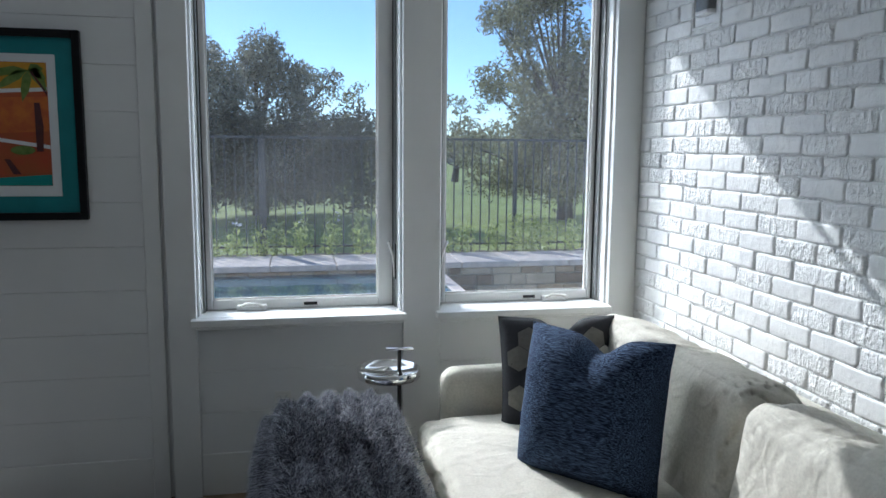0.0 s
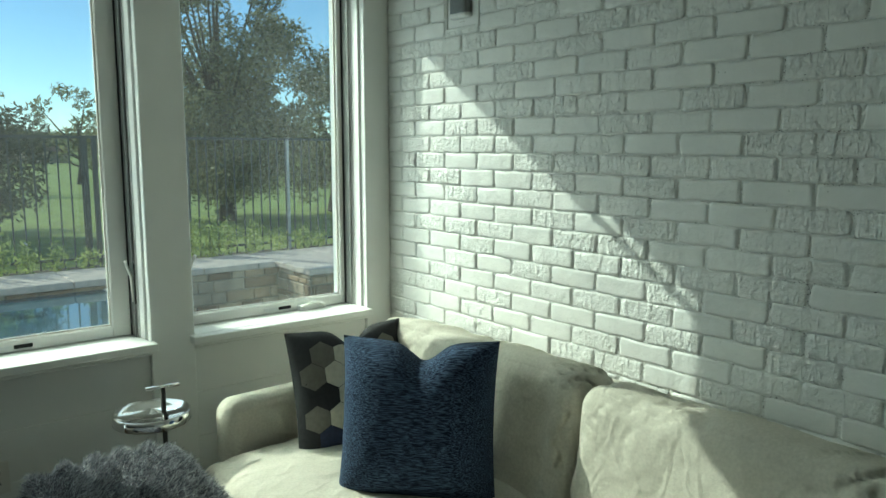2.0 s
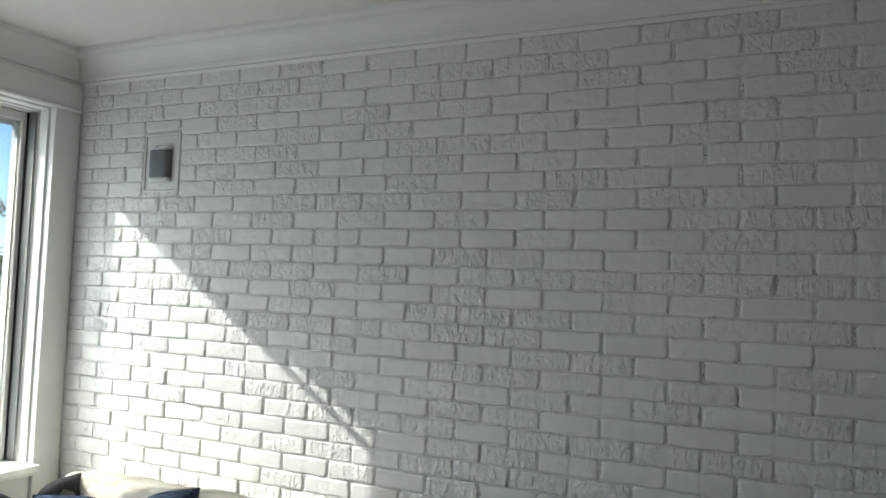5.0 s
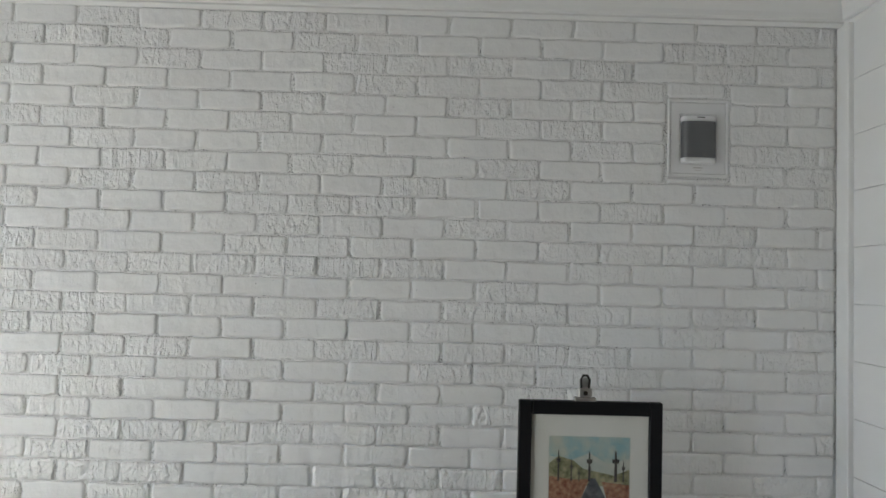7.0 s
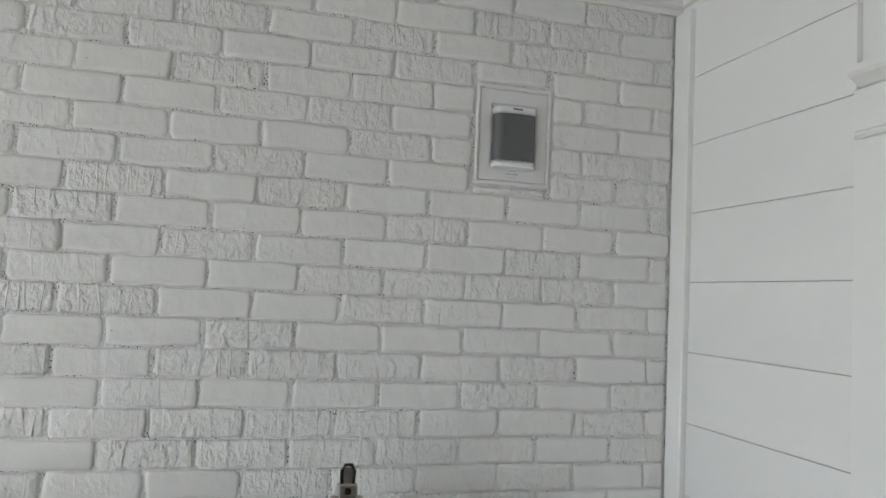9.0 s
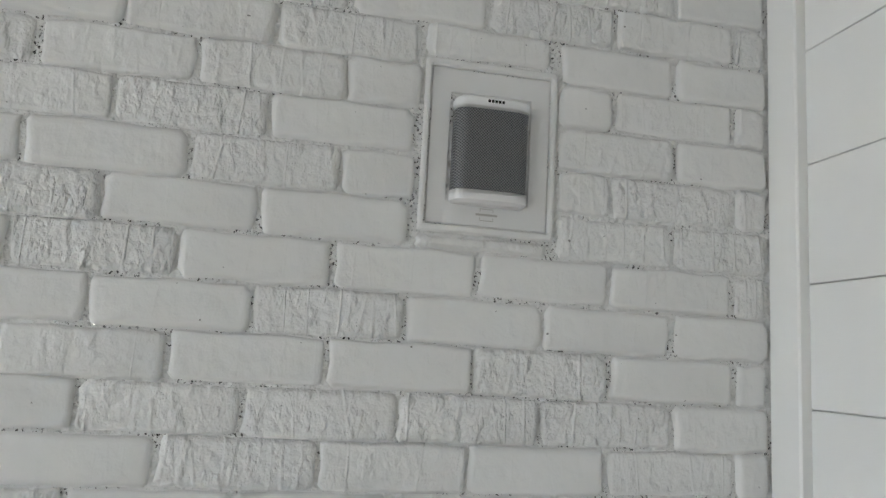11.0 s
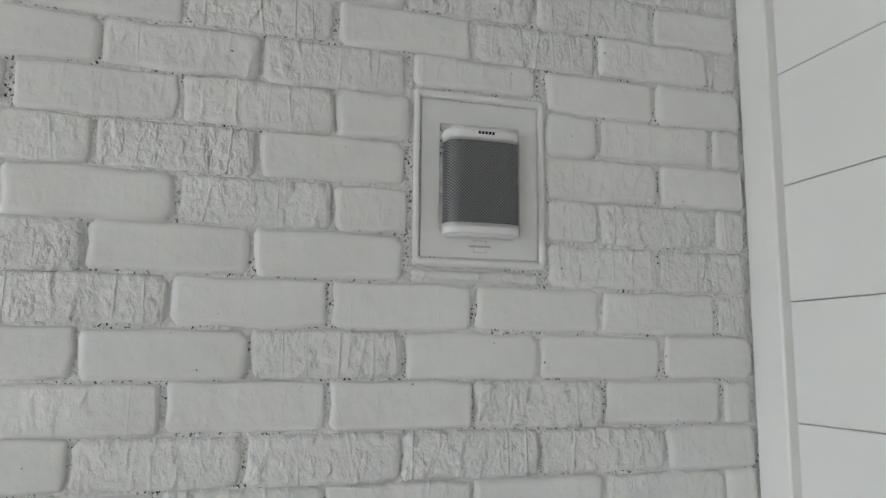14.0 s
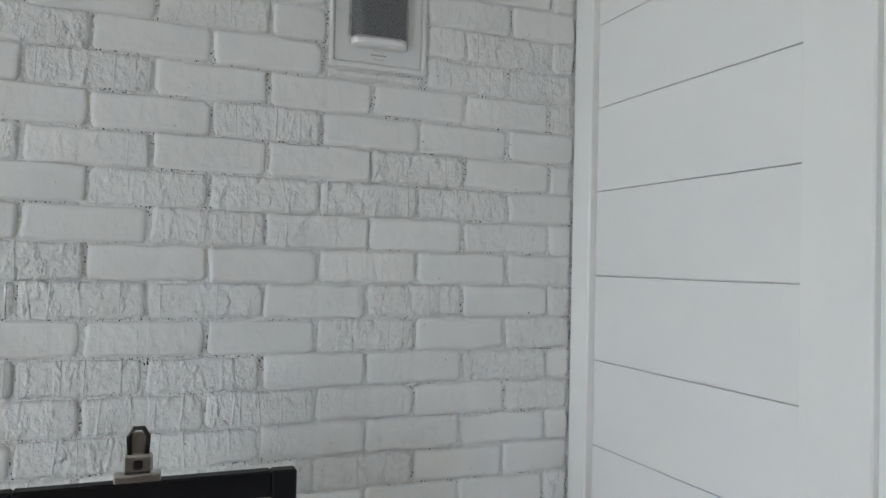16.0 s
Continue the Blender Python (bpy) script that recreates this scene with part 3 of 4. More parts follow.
NICHES = [(-0.939, -0.733, 1.987, 2.250), (2.720, 2.926, 1.996, 2.252)]
GAP, BED = 0.0085, 0.0042


def outline(w, h, rng, r=0.009):
    """A worn rectangle with rounded corners and wavering sides."""
    r = min(r, w * 0.3, h * 0.3)
    pts = []
    for sx, sz in ((1, 1), (-1, 1), (-1, -1), (1, -1)):
        cx, cz = sx * (w / 2 - r), sz * (h / 2 - r)
        q = [(cx + sx * r, cz), (cx + sx * r * 0.7, cz + sz * r * 0.7), (cx, cz + sz * r)]
        if sx * sz < 0:
            q = q[::-1]
        pts += q
        if sx * sz > 0:
            pts += [(sx * f * w, sz * h / 2) for f in (0.22, 0.0, -0.22)]
        else:
            pts.append((sx * w / 2, 0.0))
    return [(a + rng.uniform(-0.0028, 0.0024), b + rng.uniform(-0.0020, 0.0018)) for a, b in pts]


def brick_mesh(w, h, seed):
    """One brick: a worn face with soft painted edges, proud of the joints; y along the wall, x into it."""
    rng = random.Random(seed)
    pts = outline(w, h, rng)
    k = len(pts)
    soft_edge = rng.uniform(0.8, 1.35)
    wobble = [rng.uniform(0.7, 1.5) for _ in pts]
    verts, faces = [], []
    rings = ((0.0105, -0.0030), (0.0052, -0.0004), (0.0018, 0.0014), (0.0003, 0.0042), (0.0, 0.0085))
    for n, (depth, inset) in enumerate(rings):
        for (a, b), wb in zip(pts, wobble):
            d = inset * soft_edge * (wb if 0 < n < 4 else 1.0)
            verts.append((depth * (wb if 0 < n < 3 else 1.0), a * (1 - d / (w / 2)), b * (1 - min(d, h * 0.3) / (h / 2))))
    for ring in range(len(rings) - 1):
        for i in range(k):
            j = (i + 1) % k
            faces.append((ring * k + i, ring * k + j, (ring + 1) * k + j, (ring + 1) * k + i))
    faces.append(tuple(range((len(rings) - 1) * k, len(rings) * k)))
    return verts, faces


def make_mesh(name, verts, faces, m):
    me = bpy.data.meshes.new(name)
    me.from_pydata(verts, [], faces)
    bm = bmesh.new()
    bm.from_mesh(me)
    bmesh.ops.recalc_face_normals(bm, faces=bm.faces[:])
    bm.to_mesh(me)
    bm.free()
    me.materials.append(m)
    for f in me.polygons:
        f.use_smooth = True
    return me


def clip(rect, hole):
    a, b, c, d = rect
    e, f, g, h = hole
    if b <= e or a >= f or d <= g or c >= h:
        return [rect]
    out = [(a, e, c, d), (f, b, c, d), (max(a, e), min(b, f), c, g), (max(a, e), min(b, f), h, d)]
    return [r for r in out if r[1] - r[0] > 0.024 and r[3] - r[2] > 0.016]


BRICKS = []
for r in range(0, 37):
    zc = Z0 - r * COURSE
    off = 0 if r % 2 == 0 else PITCH / 2
    for k in range(-2, 25):
        ya = Y0 + off + k * PITCH
        rect = (max(ya, SY + 0.034), min(ya + PITCH, FY - 0.001), zc - COURSE / 2, min(zc + COURSE / 2, TOP + 0.004))
        if rect[1] - rect[0] < 0.02 or zc < 0.03:
            continue
        pieces = [rect]
        for hole in NICHES:
            pieces = [q for p in pieces for q in clip(p, hole)]
        for p in pieces:
            BRICKS.append((r, k, p, len(pieces) == 1 and p == (ya, ya + PITCH, zc - COURSE / 2, zc + COURSE / 2)))


def lay_bricks():
    shared = [make_mesh("brick", *brick_mesh(PITCH - GAP, COURSE - BED, 100 + s), M_BRICK) for s in range(16)]
    fv, ff = [], []
    rng = random.Random(4)
    for r, k, (a, b, c, d), whole in BRICKS:
        place = Vector((W + rng.uniform(-0.0022, 0.0018), (a + b) / 2 + rng.uniform(-0.0015, 0.0015), (c + d) / 2 + 0.006 * max(0.0, (a + b) / 2 - 1.0) + rng.uniform(-0.0012, 0.0012)))
        if (a + b) / 2 < 1.45 and (c + d) / 2 > 1.18:
            me = shared[rng.randrange(16)] if whole else make_mesh("brick", *brick_mesh(b - a - GAP, d - c - BED, r * 50 + k), M_BRICK)
            ob = new("brick", me)
            ob.parent = wall_brick
            ob.matrix_basis = Matrix.Translation(place) @ Euler((rng.uniform(-0.006, 0.006), rng.gauss(0, 0.016), rng.gauss(0, 0.008))).to_matrix().to_4x4()
        else:
            v, f = brick_mesh(b - a - GAP, d - c - BED, r * 50 + k)
            base = len(fv)
            lean = Euler((rng.uniform(-0.006, 0.006), rng.gauss(0, 0.016), rng.gauss(0, 0.008))).to_matrix()
            fv += [tuple(place + lean @ Vector(p)) for p in v]
            ff += [tuple(i + base for i in q) for q in f]
    ob = new("bricks", make_mesh("bricks", fv, ff, M_BRICK_FAR))
    ob.parent = wall_brick
    tagged(ob, kind="stuff")


# ---------------------------------------------------------------- speakers in the wall
def wall_speaker(yc, zc, group):
    """A white speaker with a grey mesh front in a recessed panel, with a plastered surround."""
    n = thing("wall_niche", "white plastered recess with a flat panel set in the brick wall", "wall niche", group, at=(W, yc, zc))
    hw, hh = 0.1005, 0.1285            # surround
    pw, ph = 0.090, 0.1155             # panel
    cw, ch = 0.061, 0.081              # cut-out
    dy = 0.004

    def ring(a, b, c, d, x0, x1, bevel):
        bm = bmesh.new()
        loops = [[bm.verts.new((x, sy * hy, sz * hz)) for sy, sz in ((-1, -1), (1, -1), (1, 1), (-1, 1))] for x, hy, hz in ((x0, a, b), (x0, c, d), (x1, c, d), (x1, a, b))]
        for i in range(4):
            A, B = loops[i], loops[(i + 1) % 4]
            for k in range(4):
                bm.faces.new((A[k], A[(k + 1) % 4], B[(k + 1) % 4], B[k]))
        bmesh.ops.recalc_face_normals(bm, faces=bm.faces[:])
        bmesh.ops.bevel(bm, geom=bm.edges[:], offset=bevel, segments=1, affect="EDGES")
        return bm

    part("surround", ring(hw, hh, pw + 0.002, ph + 0.002, -0.001, 0.0125, 0.0025), M_PLASTER, n)
    part("panel", ring(pw, ph, cw, ch, 0.0045, 0.0122, 0.0008), M_PANEL, n, "flat pale grey panel with a square cut-out")
    # thin dark sheet: the shade of the gap put into its colour
    part("gap_shade_sheet", boxes(((0.0086, -cw, -ch), (0.0094, cw, ch))), M_GAP_SHADE, n, "dark sheet painted as the shade in the gap round the speaker")
    # plain outline mark below the cut-out
    mk = boxes(((0.0039, -0.010, -0.107), (0.0045, 0.010, -0.106)), ((0.0039, -0.010, -0.090), (0.0045, 0.010, -0.0893)),
               ((0.0039, -0.010, -0.107), (0.0045, -0.0094, -0.102)), ((0.0039, 0.0094, -0.107), (0.0045, 0.010, -0.102)),
               ((0.0039, -0.010, -0.094), (0.0045, -0.0094, -0.089)), ((0.0039, 0.0094, -0.094), (0.0045, 0.010, -0.089)),
               ((0.0039, -0.016, -0.0995), (0.0045, 0.016, -0.0965)))
    part("printed_mark", mk, M_STEEL, n, "small grey outline mark")
    s = thing("speaker", "small white speaker with grey perforated front in a wall recess", "speaker", group, at=(W + 0.001, yc + 0.001, zc - 0.006))

    def shell(z0, z1, grow, taper0=0.0, taper1=0.0):
        """A rounded-square slice bulging out of the wall."""
        bm = bmesh.new()
        rows = []
        for z, t in ((z0, taper0), (z0 + 0.004, 0), (z1 - 0.004, 0), (z1, taper1)):
            ring_pts = []
            hwid = 0.0555 + grow - t
            for k in range(25):
                a = math.pi * k / 24
                e = 0.42
                y = hwid * math.copysign(abs(math.cos(a)) ** e, math.cos(a))
                x = 0.0082 - (0.034 + grow - t) * abs(math.sin(a)) ** 0.55
                ring_pts.append(bm.verts.new((x, y, z)))
            rows.append(ring_pts)
        for A, B in zip(rows, rows[1:]):
            for k in range(24):
                bm.faces.new((A[k], A[k + 1], B[k + 1], B[k]))
        bm.faces.new(rows[0])
        bm.faces.new(rows[-1][::-1])
        bmesh.ops.recalc_face_normals(bm, faces=bm.faces[:])
        return bm

    part("grille", shell(-0.064, 0.060, 0.0), M_GRILLE, s, "grey perforated metal mesh", True)
    part("top_cap", shell(0.060, 0.0765, 0.0008, 0, 0.004), M_SPK_WHITE, s, "white top cap", False)
    part("base", shell(-0.0805, -0.064, 0.0008, 0.006, 0), M_SPK_WHITE, s, "white base", False)
    part("band", shell(0.0575, 0.0605, 0.0012), M_PANEL, s, "thin pale band")
    part("band", shell(-0.0665, -0.0635, 0.0012), M_PANEL, s, "thin pale band")
    # maker's mark as plain bars
    bm = bmesh.new()
    for k in range(5):
        add_box(bm, (-0.0275, k * 0.0052 - 0.0125, 0.0665), (-0.0262, k * 0.0052 - 0.009, 0.0705))
    part("badge", bm, M_BLACK, s, "small dark mark on the cap")


wall_speaker(-0.836, 2.119, "wall speakers")
wall_speaker(2.823, 2.124, "wall speakers")


# ---------------------------------------------------------------- pictures
def flat(name, pts, m, parent, x, label=""):
    """A thin painted shape lying on a sheet that faces -x; pts are (y, z)."""
    bm = bmesh.new()
    f = bm.faces.new([bm.verts.new((x, a, b)) for a, b in pts])
    ex = bmesh.ops.extrude_face_region(bm, geom=[f])
    bmesh.ops.translate(bm, verts=[v for v in ex["geom"] if isinstance(v, bmesh.types.BMVert)], vec=(-0.0004, 0, 0))
    bmesh.ops.recalc_face_normals(bm, faces=bm.faces[:])
    return part(name, bm, m, parent, label)


def wash(name, a, b, scale=40):
    return mat(name, a, 0.8, scale=scale, col2=b)


pic = thing("framed_watercolour", "black framed watercolour of a lamp-lined bridge under a blue sky", "picture", at=(1.544, -0.427, 1.045))
pic.scale = (1.0, 0.862, 0.862)
PW, PT, PB = 0.232, 0.302, -0.30
part("frame", boxes(((-0.024, -PW, PB), (0, -PW + 0.042, PT)), ((-0.024, PW - 0.042, PB), (0, PW, PT)), ((-0.024, -PW + 0.042, PT - 0.044), (0, PW - 0.042, PT)),
                    ((-0.024, -PW + 0.042, PB), (0, PW - 0.042, PB + 0.044)), bevel=0.003), M_BLACK, pic, "flat black wooden frame")
part("mat_board", boxes(((-0.010, -PW + 0.042, PB + 0.044), (-0.004, PW - 0.042, PT - 0.044))), M_IVORY, pic, "cream mat board")
M_SKYW = wash("watercolour_sky", (0.26, 0.42, 0.44), (0.50, 0.50, 0.40), 26)
M_GREENW = wash("watercolour_trees", (0.13, 0.14, 0.06), (0.38, 0.34, 0.20), 60)
M_RUSTW = wash("watercolour_rust", (0.20, 0.06, 0.03), (0.42, 0.24, 0.14), 70)
M_GREYW = wash("watercolour_road", (0.05, 0.055, 0.06), (0.15, 0.15, 0.15), 60)
M_INKW = wash("watercolour_ink", (0.03, 0.03, 0.03), (0.12, 0.10, 0.08), 90)
X1 = -0.0104
sheet = part("painting", boxes(((X1, -0.132, -0.20), (X1 + 0.0005, 0.132, 0.188))), wash("watercolour_paper", (0.58, 0.56, 0.47), (0.45, 0.48, 0.42), 15), pic)
flat("sky", [(-0.13, 0.187), (0.13, 0.187), (0.13, 0.125), (0.06, 0.11), (0.0, 0.135), (-0.06, 0.10), (-0.13, 0.12)], M_SKYW, sheet, X1 - 0.0002)
flat("trees", [(0.13, 0.10), (0.10, 0.125), (0.05, 0.11), (0.02, 0.085), (-0.03, 0.075), (-0.08, 0.065), (-0.13, 0.085), (-0.13, 0.03), (0.13, 0.03)], M_GREENW, sheet, X1 - 0.0003)
flat("bank", [(0.13, 0.06), (0.05, 0.05), (0.0, 0.052), (0.03, -0.02), (0.06, -0.19), (0.13, -0.19)], M_RUSTW, sheet, X1 - 0.0008)
flat("bank", [(-0.13, 0.035), (-0.04, 0.045), (-0.07, -0.05), (-0.13, -0.10)], M_RUSTW, sheet, X1 - 0.0008)
flat("road", [(-0.005, 0.055), (-0.02, 0.055), (-0.05, -0.0), (-0.11, -0.19), (0.06, -0.19), (0.03, -0.02)], M_GREYW, sheet, X1 - 0.0012)
for yy, hh, th in ((0.100, 0.09, 0.0030), (0.058, 0.062, 0.0024), (0.033, 0.035, 0.0018), (0.000, 0.088, 0.004), (-0.085, 0.09, 0.005), (-0.11, 0.06, 0.0026)):
    z0 = 0.045
    flat("lamp_post", [(yy - th, z0), (yy + th, z0), (yy + th * 0.6, z0 + hh), (yy, z0 + hh + 0.012), (yy - th * 0.6, z0 + hh)], M_INKW, sheet, X1 - 0.0016)
    flat("lantern", [(yy - th * 2, z0 + hh * 0.66), (yy + th * 2, z0 + hh * 0.66), (yy + th * 2.4, z0 + hh * 0.80), (yy - th * 2.4, z0 + hh * 0.80)], M_INKW, sheet, X1 - 0.0021)
part("glazing", boxes(((-0.0152, -PW + 0.042, PB + 0.044), (-0.0140, PW - 0.042, PT - 0.044))), M_GLASS, pic, "clear picture glass").visible_shadow = False
hanger = thing("easel", "slim steel display easel with a spring clip on the framed watercolour", "easel", at=(1.546, -0.412, 1.309))
part("mast", boxes(((0.003, -0.008, -1.24), (0.015, 0.008, 0.004)), bevel=0.002), M_STEEL, hanger)
part("ledge", boxes(((-0.035, -0.16, -0.535), (0.015, 0.13, -0.5235)), bevel=0.002), M_STEEL, hanger)
for fx, fy in ((-0.22, -0.24), (-0.22, 0.24), (0.24, 0.0)):
    bm = bmesh.new()
    tube(bm, [(0.009, 0, -0.62), (fx, fy, -1.305)], 0.007, 8)
    part("leg", bm, M_STEEL, hanger)
part("jaw", boxes(((-0.024, -0.030, -0.006), (0.0, 0.030, 0.006)), bevel=0.002), M_STEEL, hanger)
part("body", boxes(((-0.018, -0.019, 0.006), (0.0, 0.019, 0.031)), bevel=0.003), M_STEEL, hanger)
part("rivet", boxes(((-0.021, -0.006, 0.012), (-0.018, 0.006, 0.024)), bevel=0.002), M_BRONZE, hanger, "dark rivet")
bm = bmesh.new()
tube(bm, [(-0.010, 0.011, 0.030), (-0.011, 0.012, 0.055), (-0.011, 0.006, 0.066), (-0.011, -0.006, 0.066), (-0.011, -0.012, 0.055), (-0.010, -0.011, 0.030)], 0.0035, 8)
part("loop", bm, M_BRONZE, hanger, "dark wire loop", True)
part("plate", boxes(((-0.008, -0.010, 0.031), (-0.005, 0.010, 0.060))), M_STEEL, hanger)


def flat_n(name, pts, m, parent, y):
    bm = bmesh.new()
    f = bm.faces.new([bm.verts.new((a, y, b)) for a, b in pts])
    ex = bmesh.ops.extrude_face_region(bm, geom=[f])
    bmesh.ops.translate(bm, verts=[v for v in ex["geom"] if isinstance(v, bmesh.types.BMVert)], vec=(0, -0.0004, 0))
    bmesh.ops.recalc_face_normals(bm, faces=bm.faces[:])
    return part(name, bm, m, parent)


art = thing("framed_print", "black framed bright poster with teal mat, palm leaves and orange ground", "picture", at=(-0.537, NY - 0.014, 1.595))
AW, AH = 0.62, 0.372
part("frame", boxes(((-AW, -0.03, -AH), (-AW + 0.03, 0, AH)), ((-0.03, -0.03, -AH), (0, 0, AH)), ((-AW + 0.03, -0.03, AH - 0.03), (-0.03, 0, AH)), ((-AW + 0.03, -0.03, -AH), (-0.03, 0, -AH + 0.03)), bevel=0.003), M_BLACK, art, "black lacquered frame")
part("teal_mat", boxes(((-AW + 0.03, -0.014, -AH + 0.03), (-0.03, -0.004, AH - 0.03))), M_TEAL, art, "deep teal mat")
part("white_mat", boxes(((-AW + 0.095, -0.0165, -AH + 0.095), (-0.095, -0.0142, AH - 0.095))), M_WHITEPAPER, art, "white inner mat")
pr = part("print", boxes(((-AW + 0.127, -0.0175, -AH + 0.137), (-0.127, -0.0167, AH - 0.127))), wash("print_red", (0.42, 0.07, 0.03), (0.36, 0.10, 0.03), 12), art)
R0, R1 = -AW + 0.128, -0.128
YA = -0.0177
M_YEL = wash("print_yellow", (0.62, 0.34, 0.02), (0.50, 0.22, 0.02), 20)
M_GRN = wash("print_green", (0.10, 0.17, 0.03), (0.18, 0.25, 0.06), 50)
M_TEALP = wash("print_teal", (0.02, 0.30, 0.26), (0.02, 0.24, 0.22), 10)
M_BRN = wash("print_brown", (0.06, 0.02, 0.03), (0.10, 0.03, 0.02), 30)
M_ORG = wash("print_orange", (0.55, 0.16, 0.03), (0.42, 0.09, 0.03), 25)
flat_n("yellow_field", [(R0, 0.244), (R1, 0.244), (R1, 0.15), (R0, 0.13)], M_YEL, pr, YA)
flat_n("roof_line", [(R0, 0.13), (R1, 0.15), (R1, 0.135), (R0, 0.115)], M_WHITEPAPER, pr, YA - 0.0005)
flat_n("orange_field", [(R0, 0.10), (R1, 0.115), (R1, -0.02), (R0, -0.04)], M_ORG, pr, YA)
flat_n("teal_field", [(R0, -0.234), (R1, -0.234), (R1, -0.19), (R0, -0.215)], M_TEALP, pr, YA)
flat_n("path", [(R0, -0.02), (R1, -0.075), (R1, -0.09), (R0, -0.035)], M_WHITEPAPER, pr, YA - 0.0005)
for ang, ln in ((175, 0.17), (200, 0.13), (255, 0.10), (320, 0.09), (20, 0.06), (345, 0.07)):
    a = radians(ang)
    c, s = math.cos(a), math.sin(a)
    cx, cz = R1 - 0.065, 0.215
    pts = []
    for t, w in ((0, 0), (0.3, 0.02), (0.7, 0.017), (1, 0)):
        pts.append((t * ln, w))
    pts += [(0.7 * ln, -0.012), (0.3 * ln, -0.014)]
    pts = [(min(R1, max(R0, cx + p * c - q * s)), min(0.243, cz + p * s + q * c - 0.25 * p * p / ln)) for p, q in pts]
    flat_n("palm_leaf", pts, M_GRN, pr, YA - 0.001)
flat_n("palm_stem", [(R1 - 0.06, 0.21), (R1 - 0.05, 0.21), (R1, 0.13), (R1, 0.115)], M_BRN, pr, YA - 0.0015)
flat_n("upright_mark", [(R1 - 0.05, -0.10), (R1 - 0.025, -0.10), (R1 - 0.02, 0.0), (R1 - 0.03, 0.09), (R1 - 0.05, 0.09), (R1 - 0.05, 0.0)], M_BRN, pr, YA - 0.001)
flat_n("round_mark", [(R1 - 0.10 + 0.045 * math.cos(k * math.pi / 8), -0.095 + 0.018 * math.sin(k * math.pi / 8)) for k in range(16)], M_GRN, pr, YA - 0.001)
flat_n("shade_mark", [(R1 - 0.17, -0.13), (R1 - 0.15, -0.13), (R1 - 0.11, -0.19), (R1 - 0.14, -0.19)], M_BRN, pr, YA - 0.001)

# ---------------------------------------------------------------- sofa
sofa = thing("sofa", "oatmeal linen sofa with loose cushions along the brick wall", "sofa", at=(1.2, 1.6, 0))


def soft(name, parent, sx, sy, sz, at, rot=(0, 0, 0), seed=0, puff=0.25, wrinkle=0.006, edge=0.05, m=None, label="", n=36):
    ob = part(name, cushion_bm(sx, sy, sz, seed, n, puff, wrinkle, edge), m or M_SOFA, parent, label, True)
    local = Vector(at) - (parent.location if parent else Vector())
    ob.matrix_basis = pose(*local, *rot)
    return ob


part("base", boxes(((-0.40, -1.30, 0.08), (0.42, 1.42, 0.28)), bevel=0.02, seg=2), M_SOFA, sofa)
for lx, ly in ((-0.34, -1.2), (-0.34, 1.32), (0.36, -1.2), (0.36, 1.32)):
    part("foot", boxes(((lx - 0.03, ly - 0.03, 0), (lx + 0.03, ly + 0.03, 0.08)), bevel=0.005), M_BLACK, sofa, "dark wooden foot")
soft("back_frame", sofa, 0.20, 2.66, 0.56, (1.725, 1.72, 0.50), seed=3, puff=0.02, wrinkle=0.003, edge=0.06)
soft("arm", sofa, 0.74, 0.13, 0.53, (1.215, 2.955, 0.38), seed=4, puff=0.03, wrinkle=0.003, edge=0.055)
soft("arm", sofa, 0.86, 0.21, 0.53, (1.28, 0.20, 0.385), seed=5, puff=0.03, wrinkle=0.003, edge=0.055)
soft("seat_cushion", sofa, 0.84, 1.02, 0.20, (1.145, 2.37, 0.375), seed=6, puff=0.30, wrinkle=0.013, n=64)
soft("seat_cushion", sofa, 0.84, 1.52, 0.20, (1.145, 1.08, 0.375), seed=7, puff=0.24, wrinkle=0.013, n=64)
soft("back_cushion", sofa, 0.22, 1.03, 0.46, (1.535, 2.37, 0.633), (0, 10, 0), seed=8, puff=0.07, wrinkle=0.015, edge=0.06, n=64)
soft("back_cushion", sofa, 0.24, 0.95, 0.46, (1.515, 1.37, 0.622), (0, 10, 0), seed=9, puff=0.07, wrinkle=0.015, edge=0.06, n=64)
soft("back_cushion", sofa, 0.24, 0.55, 0.46, (1.515, 0.61, 0.622), (0, 10, 0), seed=10, puff=0.07, wrinkle=0.015, edge=0.06, n=64)

ottoman = thing("ottoman", "linen ottoman pushed against the sofa, under the fur throw", "ottoman", at=(0.45, 2.30, 0))
part("base", boxes(((-0.22, -0.52, 0.06), (0.24, 0.52, 0.40)), bevel=0.02, seg=2), M_SOFA, ottoman)
for lx, ly in ((-0.18, -0.46), (-0.18, 0.46), (0.20, -0.46), (0.20, 0.46)):
    part("foot", boxes(((lx - 0.025, ly - 0.025, 0), (lx + 0.025, ly + 0.025, 0.06)), bevel=0.004), M_BLACK, ottoman, "dark wooden foot")
soft("cushion", ottoman, 0.45, 1.04, 0.15, (0.455, 2.30, 0.472), seed=11, puff=0.05, edge=0.074)


